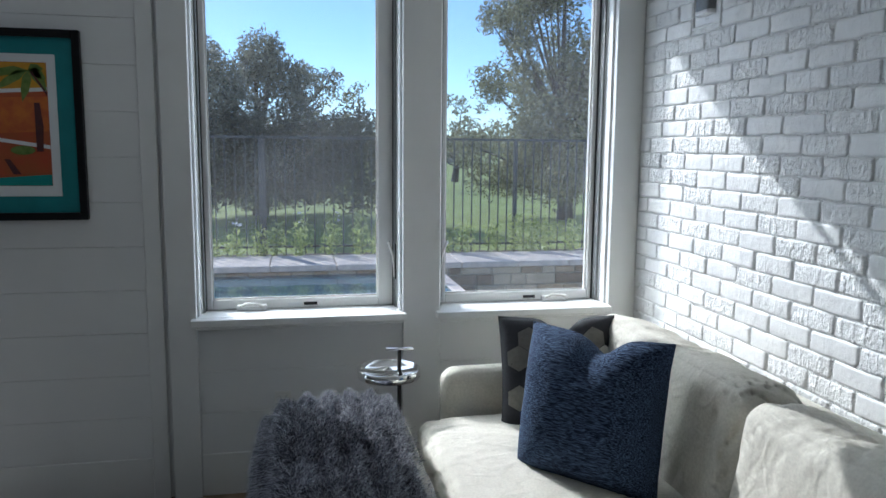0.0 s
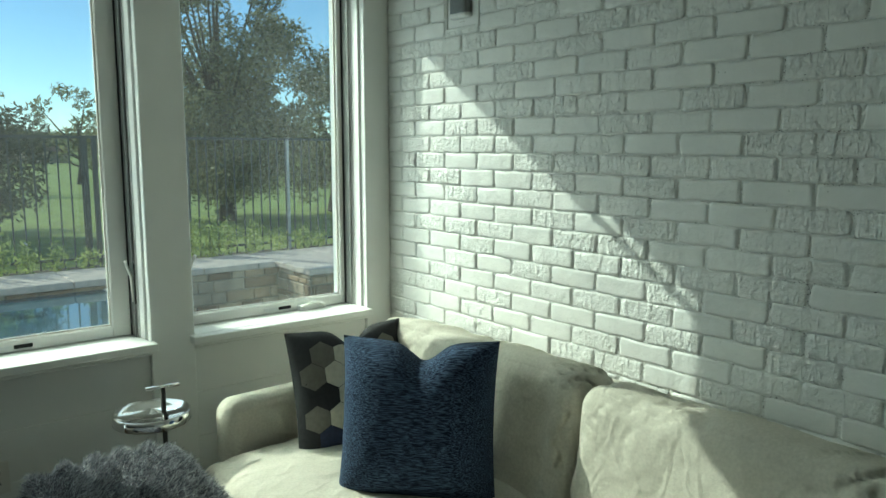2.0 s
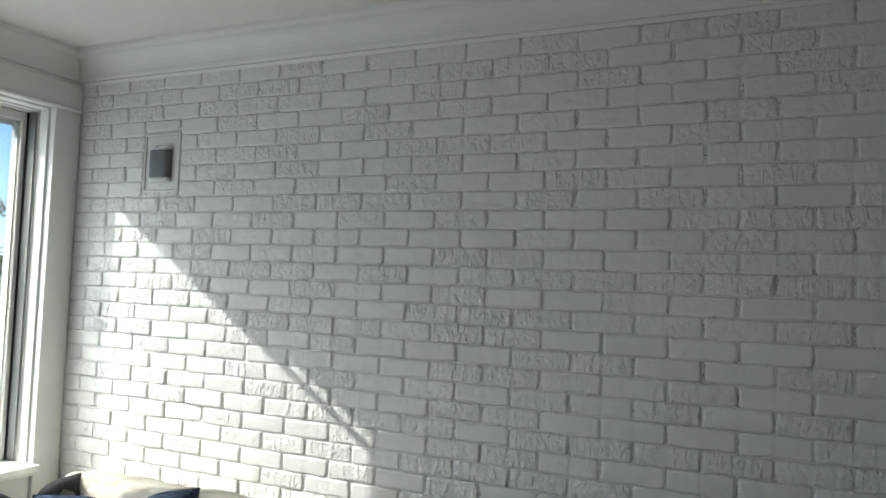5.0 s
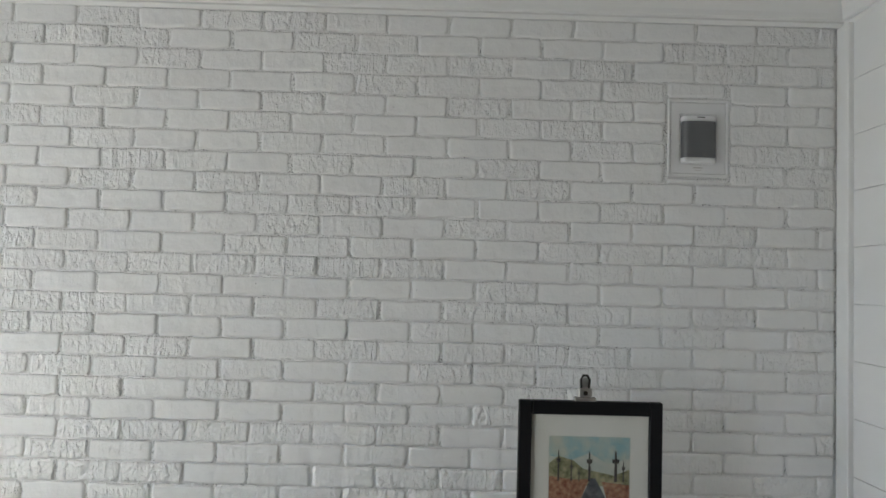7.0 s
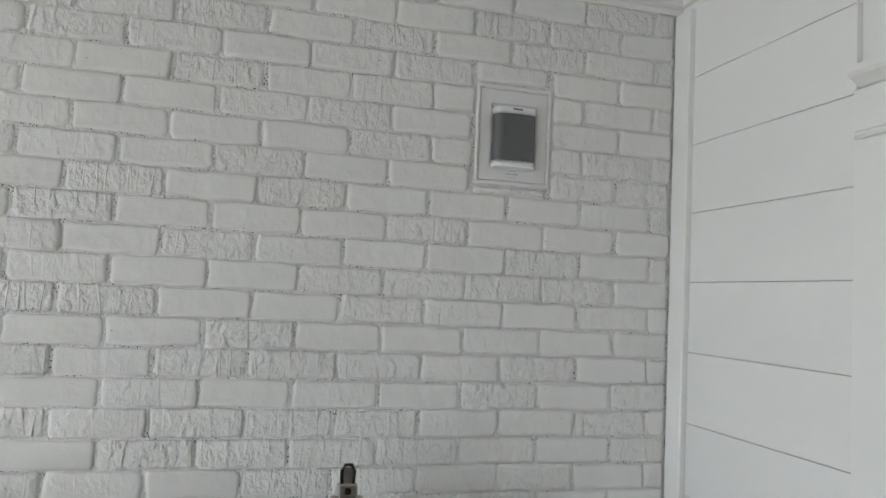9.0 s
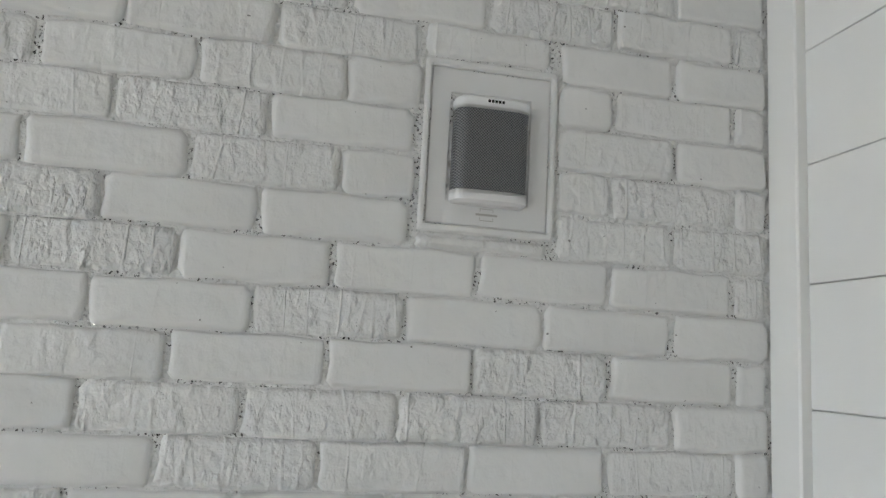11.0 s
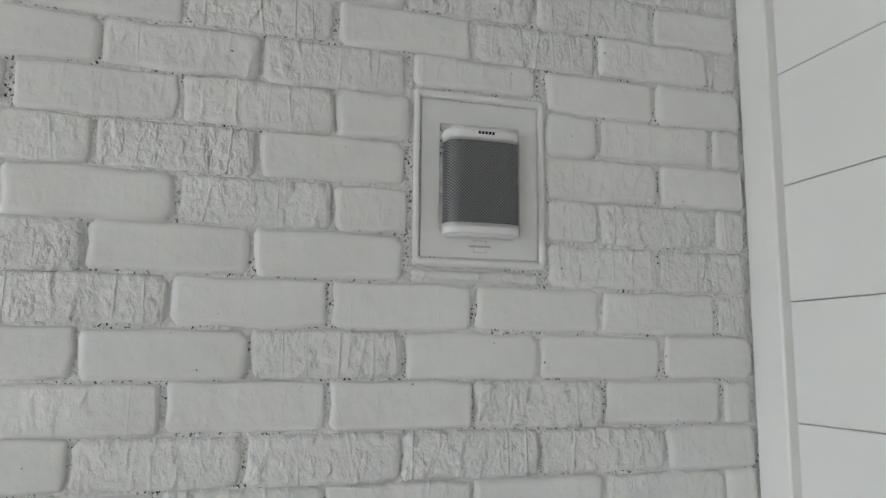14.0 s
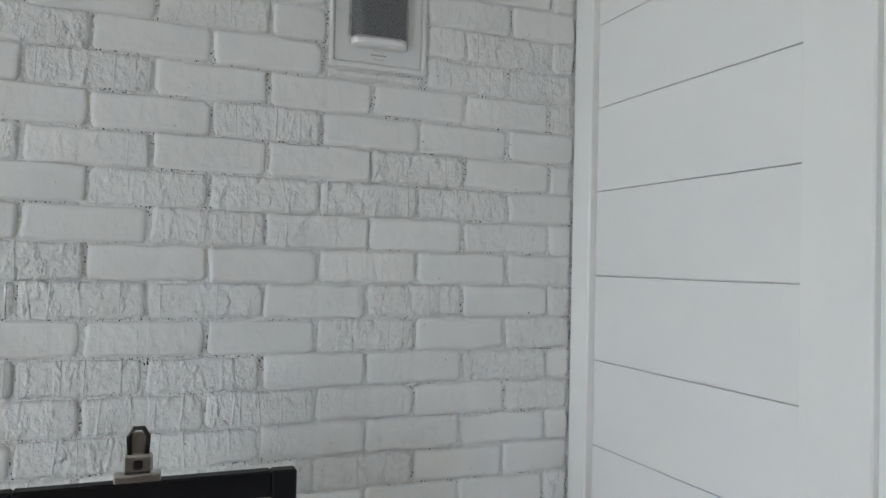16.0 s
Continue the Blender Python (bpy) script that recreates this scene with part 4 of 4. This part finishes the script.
# fur throw: a thick draped sheet and its hairs
def throw_point(u, v):
    """u across (0 the hanging edge, 1 the sofa side), v along."""
    x0, zt, r, drop = 0.172, 0.585, 0.11, 0.42
    s = u * 0.97
    if s < drop:
        x, z, nx, nz = x0, zt - r - (drop - s), -1, 0
    elif s < drop + r * 1.57:
        a = (s - drop) / r
        x, z, nx, nz = x0 + r * (1 - math.cos(a)), zt - r + r * math.sin(a), -math.cos(a), math.sin(a)
    else:
        x, z, nx, nz = x0 + r + (s - drop - r * 1.57), zt, 0, 1
    y = 1.74 + v * 1.15 + 0.03 * noise.noise(Vector((u * 3, 0, 1)))
    ridge = 0.015 * math.sin(u * 2 * math.pi * 13 + 0.8 * math.sin(v * 4)) + 0.018 * noise.noise(Vector((u * 4, v * 4, 0)))
    z += 0.02 * max(0.0, 1 - ((v - 0.75) / 0.25) ** 2) * (1 if s > drop else 0.3)
    z -= 0.12 * (max(0.0, v - 0.90) / 0.10) ** 2 if s >= drop else 0
    z -= 0.10 * (max(0.0, u - 0.90) / 0.10) ** 2
    return Vector((x + nx * ridge, y, z + nz * ridge)), Vector((nx, 0, nz))


throw = thing("fur_throw", "thick grey faux fur throw draped over the ottoman", "throw blanket", at=(0, 0, 0))
bm = bmesh.new()
NU, NV = 40, 70
g = [[bm.verts.new(throw_point(i / NU, j / NV)[0] + 0.012 * throw_point(i / NU, j / NV)[1]) for j in range(NV + 1)] for i in range(NU + 1)]
for i in range(NU):
    for j in range(NV):
        bm.faces.new((g[i][j], g[i + 1][j], g[i + 1][j + 1], g[i][j + 1]))
bmesh.ops.recalc_face_normals(bm, faces=bm.faces[:])
ob = part("backing", bm, M_FUR, throw, "dark grey fur backing", True)
so = ob.modifiers.new("thick", "SOLIDIFY")
so.thickness = 0.012
rng = random.Random(8)
hv, hf = [], []
for _ in range(56000):
    u, v = rng.random() ** 0.85, rng.random()
    p, nn = throw_point(u, v)
    p = p + 0.012 * nn
    ln = rng.uniform(0.026, 0.050)
    tuft = noise.noise(Vector((u * 14, v * 14, 2)))
    lean = Vector((0.5 * tuft + rng.gauss(0.1, 0.22), -0.75 + 0.5 * tuft + rng.gauss(0, 0.22), rng.gauss(-0.3, 0.2)))
    d = (nn * 0.9 + lean).normalized()
    if d.dot(nn) < 0.15:
        d = (d + nn * 0.6).normalized()
    side = d.cross(Vector((rng.uniform(-1, 1), rng.uniform(-1, 1), rng.uniform(-1, 1)))).normalized() * 0.0009
    mid = p + d * ln * 0.55
    tip = p + d * ln * 0.9 + Vector((0, -0.004, -0.004)) * rng.random()
    b = len(hv)
    hv += [tuple(p - side), tuple(p + side), tuple(mid + side * 0.7), tuple(mid - side * 0.7), tuple(tip)]
    hf += [(b, b + 1, b + 2, b + 3), (b + 3, b + 2, b + 4)]
M_HAIR = leaf_mat("fur_hair", (0.05, 0.054, 0.075), (0.50, 0.50, 0.53), 0.45, 0.1)
me = bpy.data.meshes.new("fur")
me.from_pydata(hv, [], hf)
me.materials.append(M_HAIR)
hair = new("fur", me)
hair.parent = throw
tagged(hair, "soft grey hairs with pale tips", kind="stuff")

# cushions on the sofa
blue = tagged(part("throw_pillow", pillow_bm(0.49, 0.25, 0.055), M_NAVY, None, "", True), "square navy blue woven pillow with pale flecks, dented on top", "pillow")
blue.matrix_basis = basis((1.190, 2.255, 0.705), (0.30, -0.34, 0.0), (0.08, 0.03, 0.41))
hexp = thing("patterned_pillow", "black, navy, taupe and cream hexagon patchwork pillow", "pillow", at=(0, 0, 0))
hexp.matrix_basis = basis((1.262, 2.745, 0.660), (0.95, -0.12, 0.0), (0.06, 0.25, 0.95))
part("cover", pillow_bm(0.46, 0.15, 0.06, 26), M_HEX[0], hexp, "", True)
rng = random.Random(3)
HR = 0.215
for side in (1,):
    row = 0
    zz = -1.0
    while zz < 1.05:
        uu = -1.1 + (HR * 0.866 if row % 2 else 0)
        while uu < 1.1:
            pts = [(uu + HR * 0.985 * math.sin(k * math.pi / 3), zz + HR * 0.985 * math.cos(k * math.pi / 3)) for k in range(6)]
            if all(abs(a) < 0.995 and abs(b) < 0.995 for a, b in pts):
                bm = bmesh.new()
                rings = []
                for t in (0.5, 1.0):
                    rings.append([bm.verts.new(pillow_point(uu + (a - uu) * t, zz + (b - zz) * t, 0.46, 0.15, side, 0.06) + Vector((0, -0.0016 * side, 0))) for a, b in [p for q in range(6) for p in (pts[q], ((pts[q][0] + pts[(q + 1) % 6][0]) / 2, (pts[q][1] + pts[(q + 1) % 6][1]) / 2))]])
                c = bm.verts.new(pillow_point(uu, zz, 0.46, 0.15, side, 0.06) + Vector((0, -0.0016 * side, 0)))
                for k in range(12):
                    bm.faces.new((c, rings[0][(k + 1) % 12], rings[0][k]))
                    bm.faces.new((rings[0][k], rings[0][(k + 1) % 12], rings[1][(k + 1) % 12], rings[1][k]))
                bmesh.ops.recalc_face_normals(bm, faces=bm.faces[:])
                part("patch", bm, M_HEX[rng.choice((0, 1, 2, 2, 3, 3))], hexp, "", True)
            uu += 2 * HR * 0.866
        zz += 1.5 * HR
        row += 1

# ---------------------------------------------------------------- small table, outlet, rug
table = thing("drinks_table", "slim round chrome drinks table with a handle", "side table", at=(0.690, 3.06, 0))
bm = bmesh.new()
part("base", lathe([(0.11, 0.0), (0.112, 0.006), (0.10, 0.012), (0.02, 0.018), (0.014, 0.03)]), M_CHROME, table, "", True)
part("pole", tube(bm, [(0, 0, 0.02), (0, 0, 0.70)], 0.0085, 14), M_BRONZE, table, "dark metal pole", True)
tray = part("tray", lathe([(0.122, 0.595), (0.127, 0.598), (0.127, 0.632), (0.122, 0.634), (0.120, 0.612), (0.0, 0.610)], 56), M_CHROME, table, "round chrome tray with a raised rim", True)
tray.location = (-0.045, -0.015, 0)
bm = bmesh.new()
tube(bm, [(-0.056, 0.004, 0.705), (0.056, -0.004, 0.705)], 0.007, 10)
part("handle", bm, M_CHROME, table, "chrome T handle", True)

outlet = thing("wall_outlet", "white double power outlet under the window", "power outlet", at=(0.215, NY - 0.0142, 0.40))
part("plate", boxes(((-0.036, -0.006, -0.058), (0.036, 0, 0.058)), bevel=0.003), M_OUTLET, outlet)
for dz in (-0.02, 0.02):
    so_ = part("socket", boxes(((-0.017, -0.008, dz - 0.014), (0.017, -0.006, dz + 0.014)), bevel=0.001), M_OUTLET, outlet)
    # slots are raised bars coloured as dark as a shaded hole
    part("slot", boxes(((-0.008, -0.0085, dz - 0.004), (-0.006, -0.008, dz + 0.006)), ((0.006, -0.0085, dz - 0.004), (0.008, -0.008, dz + 0.006))), M_GAP_SHADE, so_, "dark bars painted as the shade in the slots")

rug = tagged(part("rug", boxes(((-2.4, 0.2, 0.0), (0.62, 3.22, 0.014)), bevel=0.005), M_RUG), "mottled brown and cream woven rug", "rug")


# ---------------------------------------------------------------- outside
ground = tagged(part("ground", boxes(((-400, 9.0, -0.3), (400, 900, 0.27))), M_LAWN), "mown green lawn behind the pool fence", "lawn", kind="structure")
tagged(part("patio", boxes(((-60, 3.60, -0.6), (60, 4.6, -0.23)), ((-60, -60, -0.6), (-4.4, 3.6, -0.12))), M_PATIO), "pale stone patio beside the house", "patio", kind="structure")
tagged(part("pool_water", boxes(((-60, 5.4, -0.9), (1.66, 7.62, 0.262))), M_WATER), "still blue water of the raised pool", "pool", kind="structure")
tagged(part("lower_basin", boxes(((1.78, 4.6, -0.9), (60, 7.62, -0.22))), M_BASIN), "shallow green water of the lower basin", "pool", kind="structure")
tagged(part("pool_edge", boxes(((1.66, 5.4, -0.9), (1.78, 7.60, 0.276)), ((-60, 5.28, -0.9), (1.78, 5.4, 0.276)), bevel=0.01), M_CAP), "narrow stone edge of the raised pool", "pool edge", kind="structure")
pool_wall = tagged(part("pool_wall", boxes(((-30, 7.64, -0.9), (30, 8.2, 0.30)), ((3.42, 6.92, -0.9), (30, 7.64, 0.30))), M_MORTAR), "raised pool wall of tan ashlar stone", "stone wall", kind="structure")
tagged(part("planting_bed", boxes(((-30, 8.2, -0.9), (30, 9.0, 0.29))), M_SOIL), "dark soil bed along the fence", "planting bed", kind="structure")


def stones(y, x0, x1, along="x", plane=0.0, rng=None):
    z = -0.20
    while z < 0.29:
        h = min(rng.choice((0.06, 0.09, 0.12)), 0.30 - z)
        if h < 0.02:
            break
        x = x0 - rng.uniform(0, 0.2)
        while x < x1:
            w = rng.uniform(0.12, 0.38)
            a, b = max(x, x0), min(x + w, x1)
            if b - a > 0.03:
                d = 0.012 + rng.uniform(0, 0.012)
                if along == "x":
                    bm = boxes(((a + 0.006, y - d, z + 0.006), (b - 0.006, y + 0.01, z + h - 0.006)), bevel=0.008)
                else:
                    bm = boxes(((plane - d, a + 0.006, z + 0.006), (plane + 0.01, b - 0.006, z + h - 0.006)), bevel=0.008)
                part("stone", bm, rng.choice(M_STONES), pool_wall)
            x += w
        z += h


rng = random.Random(21)
stones(7.64, -0.4, 3.42, rng=rng)
stones(6.92, 3.42, 5.2, rng=rng)
stones(0, 6.93, 7.63, "y", 3.42, rng)
x = -6.0
while x < 9:
    w = rng.uniform(0.55, 0.8)
    front = 7.59 if x < 3.37 else 6.87
    if x < 3.37 < x + w:
        w = 3.375 - x
        front = 7.59
    part("cap_slab", boxes(((x + 0.004, front, 0.30), (x + w - 0.004, 8.32, 0.362)), bevel=0.008), M_CAP, pool_wall, "pale limestone cap")
    x += w

fence = thing("pool_fence", "dark metal picket fence behind the pool", "fence", at=(0, 8.8, 0.29))
FT = 1.37
part("rail", boxes(((-9, -0.016, FT - 0.02), (13, 0.016, FT + 0.008))), M_FENCE, fence)
part("rail", boxes(((-9, -0.012, 0.10), (13, 0.012, 0.125))), M_FENCE, fence)
pk = boxes(((-0.007, -0.007, 0.02), (0.007, 0.007, FT)))
pick = part("picket", pk, M_FENCE, fence)
pick.location = (-4.0, 0, 0)
x = -3.89
while x < 8.5:
    o = new("picket", pick.data)
    o.parent = fence
    o.location = (x, 0, 0)
    x += 0.11
for x, m_, w in ((-2.4, M_FENCE, 0.03), (-0.08, M_FENCE, 0.032), (1.86, M_FENCE, 0.028), (1.96, M_FENCE, 0.022), (2.92, M_FENCE, 0.022), (4.17, M_FENCE_LIGHT, 0.016), (6.5, M_FENCE, 0.03)):
    part("post", boxes(((x - w, -w, 0), (x + w, w, FT + 0.01))), m_, fence)


def leaves(name, blobs, per, size, material, seed, parent=None, thin=0.6, inner=0.3):
    """A cloud of small leaf blades over several uneven clumps."""
    r = random.Random(seed)
    vs, fs = [], []
    for cx, cy, cz, rx, ry, rz in blobs:
        for _ in range(int(per * (rx * ry + rx * rz + ry * rz) / 3)):
            d = Vector((r.gauss(0, 1), r.gauss(0, 1), r.gauss(0, 1))).normalized()
            k = (inner + (1 - inner) * r.random() ** 0.5) * (0.86 + 0.4 * noise.noise(d * 2.3 + Vector((cx, cy, cz))))
            p = Vector((cx + d.x * rx * k, cy + d.y * ry * k, cz + d.z * rz * k))
            a = Vector((r.gauss(0, 1), r.gauss(0, 1), r.gauss(0, 1))).normalized()
            b = a.cross(Vector((r.gauss(0, 1), r.gauss(0, 1), r.gauss(0, 1)))).normalized()
            s = size * r.uniform(0.6, 1.3)
            i = len(vs)
            vs += [tuple(p - a * s), tuple(p + b * s * thin * 0.5), tuple(p + a * s), tuple(p - b * s * thin * 0.5)]
            fs.append((i, i + 1, i + 2, i + 3))
    me = bpy.data.meshes.new(name)
    me.from_pydata(vs, [], fs)
    me.materials.append(material)
    ob = new(name, me)
    if parent:
        ob.parent = parent
    return ob


def tree(name, label, x, y, base, h, spread, seed, material, lean=0.0, clumps=26, size=0.07, per=900):
    t = thing(name, label, "tree", at=(0, 0, 0))
    r = random.Random(seed)
    bm = bmesh.new()
    top = Vector((x + lean, y, base + h * 0.66))
    root = Vector((x, y, base))
    tube(bm, [root, root.lerp(top, 0.3) + Vector((0.08, 0, 0)), root.lerp(top, 0.65), top], [0.16, 0.12, 0.07, 0.02], 9)
    part("trunk", bm, M_BARK, t)
    blobs = []
    for k in range(clumps):
        a = r.uniform(0, 2 * math.pi)
        f = r.random()
        zz = base + h * (0.16 + 0.80 * f)
        rad = spread * (0.55 + 0.45 * math.sin(math.pi * (0.05 + 0.85 * f))) * r.uniform(0.3, 1.12) * (1.15 - 0.45 * f)
        c = Vector((x + lean * f + rad * math.cos(a), y + rad * math.sin(a), zz))
        s = spread * r.uniform(0.14, 0.36) * (1.1 - 0.45 * f)
        blobs.append((*c, s, s, s * 0.85))
        if k % 3 == 0:
            bm = bmesh.new()
            st = root.lerp(top, 0.2 + 0.5 * f)
            tube(bm, [st, st.lerp(c, 0.5) + Vector((0, 0, -0.1)), c], [0.05, 0.03, 0.01], 6)
            part("limb", bm, M_BARK, t)
    cr = leaves("crown", blobs, per, size, material, seed + 5, t)
    return t


tree("tree", "broad grey-green olive tree with a loose crown", -0.35, 14.5, 0.27, 3.3, 1.9, 31, M_LEAF, clumps=90, size=0.05, per=3000)
tree("tree", "tall oak with a loose leafy crown", 5.25, 13.2, 0.27, 4.5, 1.95, 32, M_LEAF2, lean=-0.2, clumps=120, size=0.05, per=3000)
tree("tree", "low olive tree with thin branch tips", 7.7, 13.6, 0.27, 3.0, 1.3, 33, M_LEAF2, clumps=46, size=0.05, per=2400)
tree("tree", "small round oak beyond the lawn", 2.6, 27.0, 0.27, 3.6, 2.2, 34, M_LEAF2, clumps=22, size=0.10, per=500)
tree("tree", "small dark oak beyond the lawn", 6.8, 30.0, 0.27, 3.6, 2.0, 35, M_LEAF2, clumps=22, size=0.10, per=500)
tree("tree", "broad olive tree beside the fence", -4.2, 15.0, 0.27, 3.4, 2.0, 36, M_LEAF, clumps=30, size=0.06, per=1200)
rng = random.Random(91)
leaves_hedge = leaves("hedge", [(-4.2 + 0.36 * k + rng.uniform(-0.15, 0.15), 13.0 + rng.uniform(-0.3, 0.3), z + rng.uniform(-0.12, 0.12), 0.5, 0.45, 0.42) for k in range(18) for z in (0.85, 1.35, 1.8)], 3600, 0.05, M_HEDGE, 77)
tagged(leaves_hedge, "dark dense hedge under the trees", "hedge", kind="stuff")
far = leaves("far_trees", [(-60 + 5.5 * k, 75 + 6 * math.sin(k * 2.1), 2.4, 4.2, 3, 2.2 + 0.9 * math.sin(k * 1.7)) for k in range(34)], 45, 0.4, M_LEAF2, 78)
tagged(far, "line of far green trees", "trees", kind="stuff")

rng = random.Random(55)
blobs = []
x = -4.0
while x < 8.5:
    big = 0.10 + 0.11 * (0.5 + 0.5 * math.sin(x * 2.6)) + 0.05 * rng.random()
    blobs.append((x, 8.48 + rng.uniform(-0.08, 0.1), 0.36 + big * 0.7, 0.15, 0.14, big * 1.5))
    x += rng.uniform(0.17, 0.36)
shrubs = leaves("low_shrubs", blobs, 8000, 0.028, M_SHRUB, 79, inner=0.1)
tagged(shrubs, "bright green low shrubs along the pool wall", "shrubs", kind="stuff")
blooms = leaves("rose_blooms", [(x, 8.45, 0.74 + 0.1 * math.sin(x * 9), 0.06, 0.05, 0.10) for x in (-0.9, -0.35, 0.3, 0.62, 0.75, 1.2)], 1300, 0.02, M_BLOOM, 80, thin=1.6)
tagged(blooms, "small white roses among the shrubs", "flowers", kind="stuff")

house = thing("neighbour_house", "far tan stucco house with a brown tiled roof", "house", at=(12.1, 85, -1.5))
part("wall", boxes(((-6, -3, 0), (6, 3, 3.0))), M_STUCCO, house)
bm = bmesh.new()
pr_ = [bm.verts.new(p) for p in ((-6.6, -3.6, 2.9), (6.6, -3.6, 2.9), (6.6, 3.6, 2.9), (-6.6, 3.6, 2.9), (-3, 0, 4.9), (3, 0, 4.9))]
for f in ((0, 1, 5, 4), (1, 2, 5), (2, 3, 4, 5), (3, 0, 4), (3, 2, 1, 0)):
    bm.faces.new([pr_[k] for k in f])
roof = part("roof", bm, M_ROOF, house)
part("chimney", boxes(((-0.5, -1.4, 4.0), (0.5, -0.4, 5.6)), ((-0.6, -1.5, 5.6), (0.6, -0.3, 5.8))), M_STUCCO, roof)
bm = bmesh.new()
N = 60
lo = [bm.verts.new((-700 + 1400 * k / N, 620, -2)) for k in range(N + 1)]
hi = [bm.verts.new((-700 + 1400 * k / N, 640, 16 + 10 * noise.noise(Vector((k * 0.17, 0, 0))) + 4 * noise.noise(Vector((k * 0.6, 3, 0))))) for k in range(N + 1)]
for k in range(N):
    bm.faces.new((lo[k], lo[k + 1], hi[k + 1], hi[k]))
bk = [bm.verts.new((-700 + 1400 * k / N, 700, -2)) for k in range(N + 1)]
for k in range(N):
    bm.faces.new((hi[k], hi[k + 1], bk[k + 1], bk[k]))
tagged(part("far_hills", bm, M_HILL), "low far hills on the horizon", "hills", kind="structure")

lay_bricks()
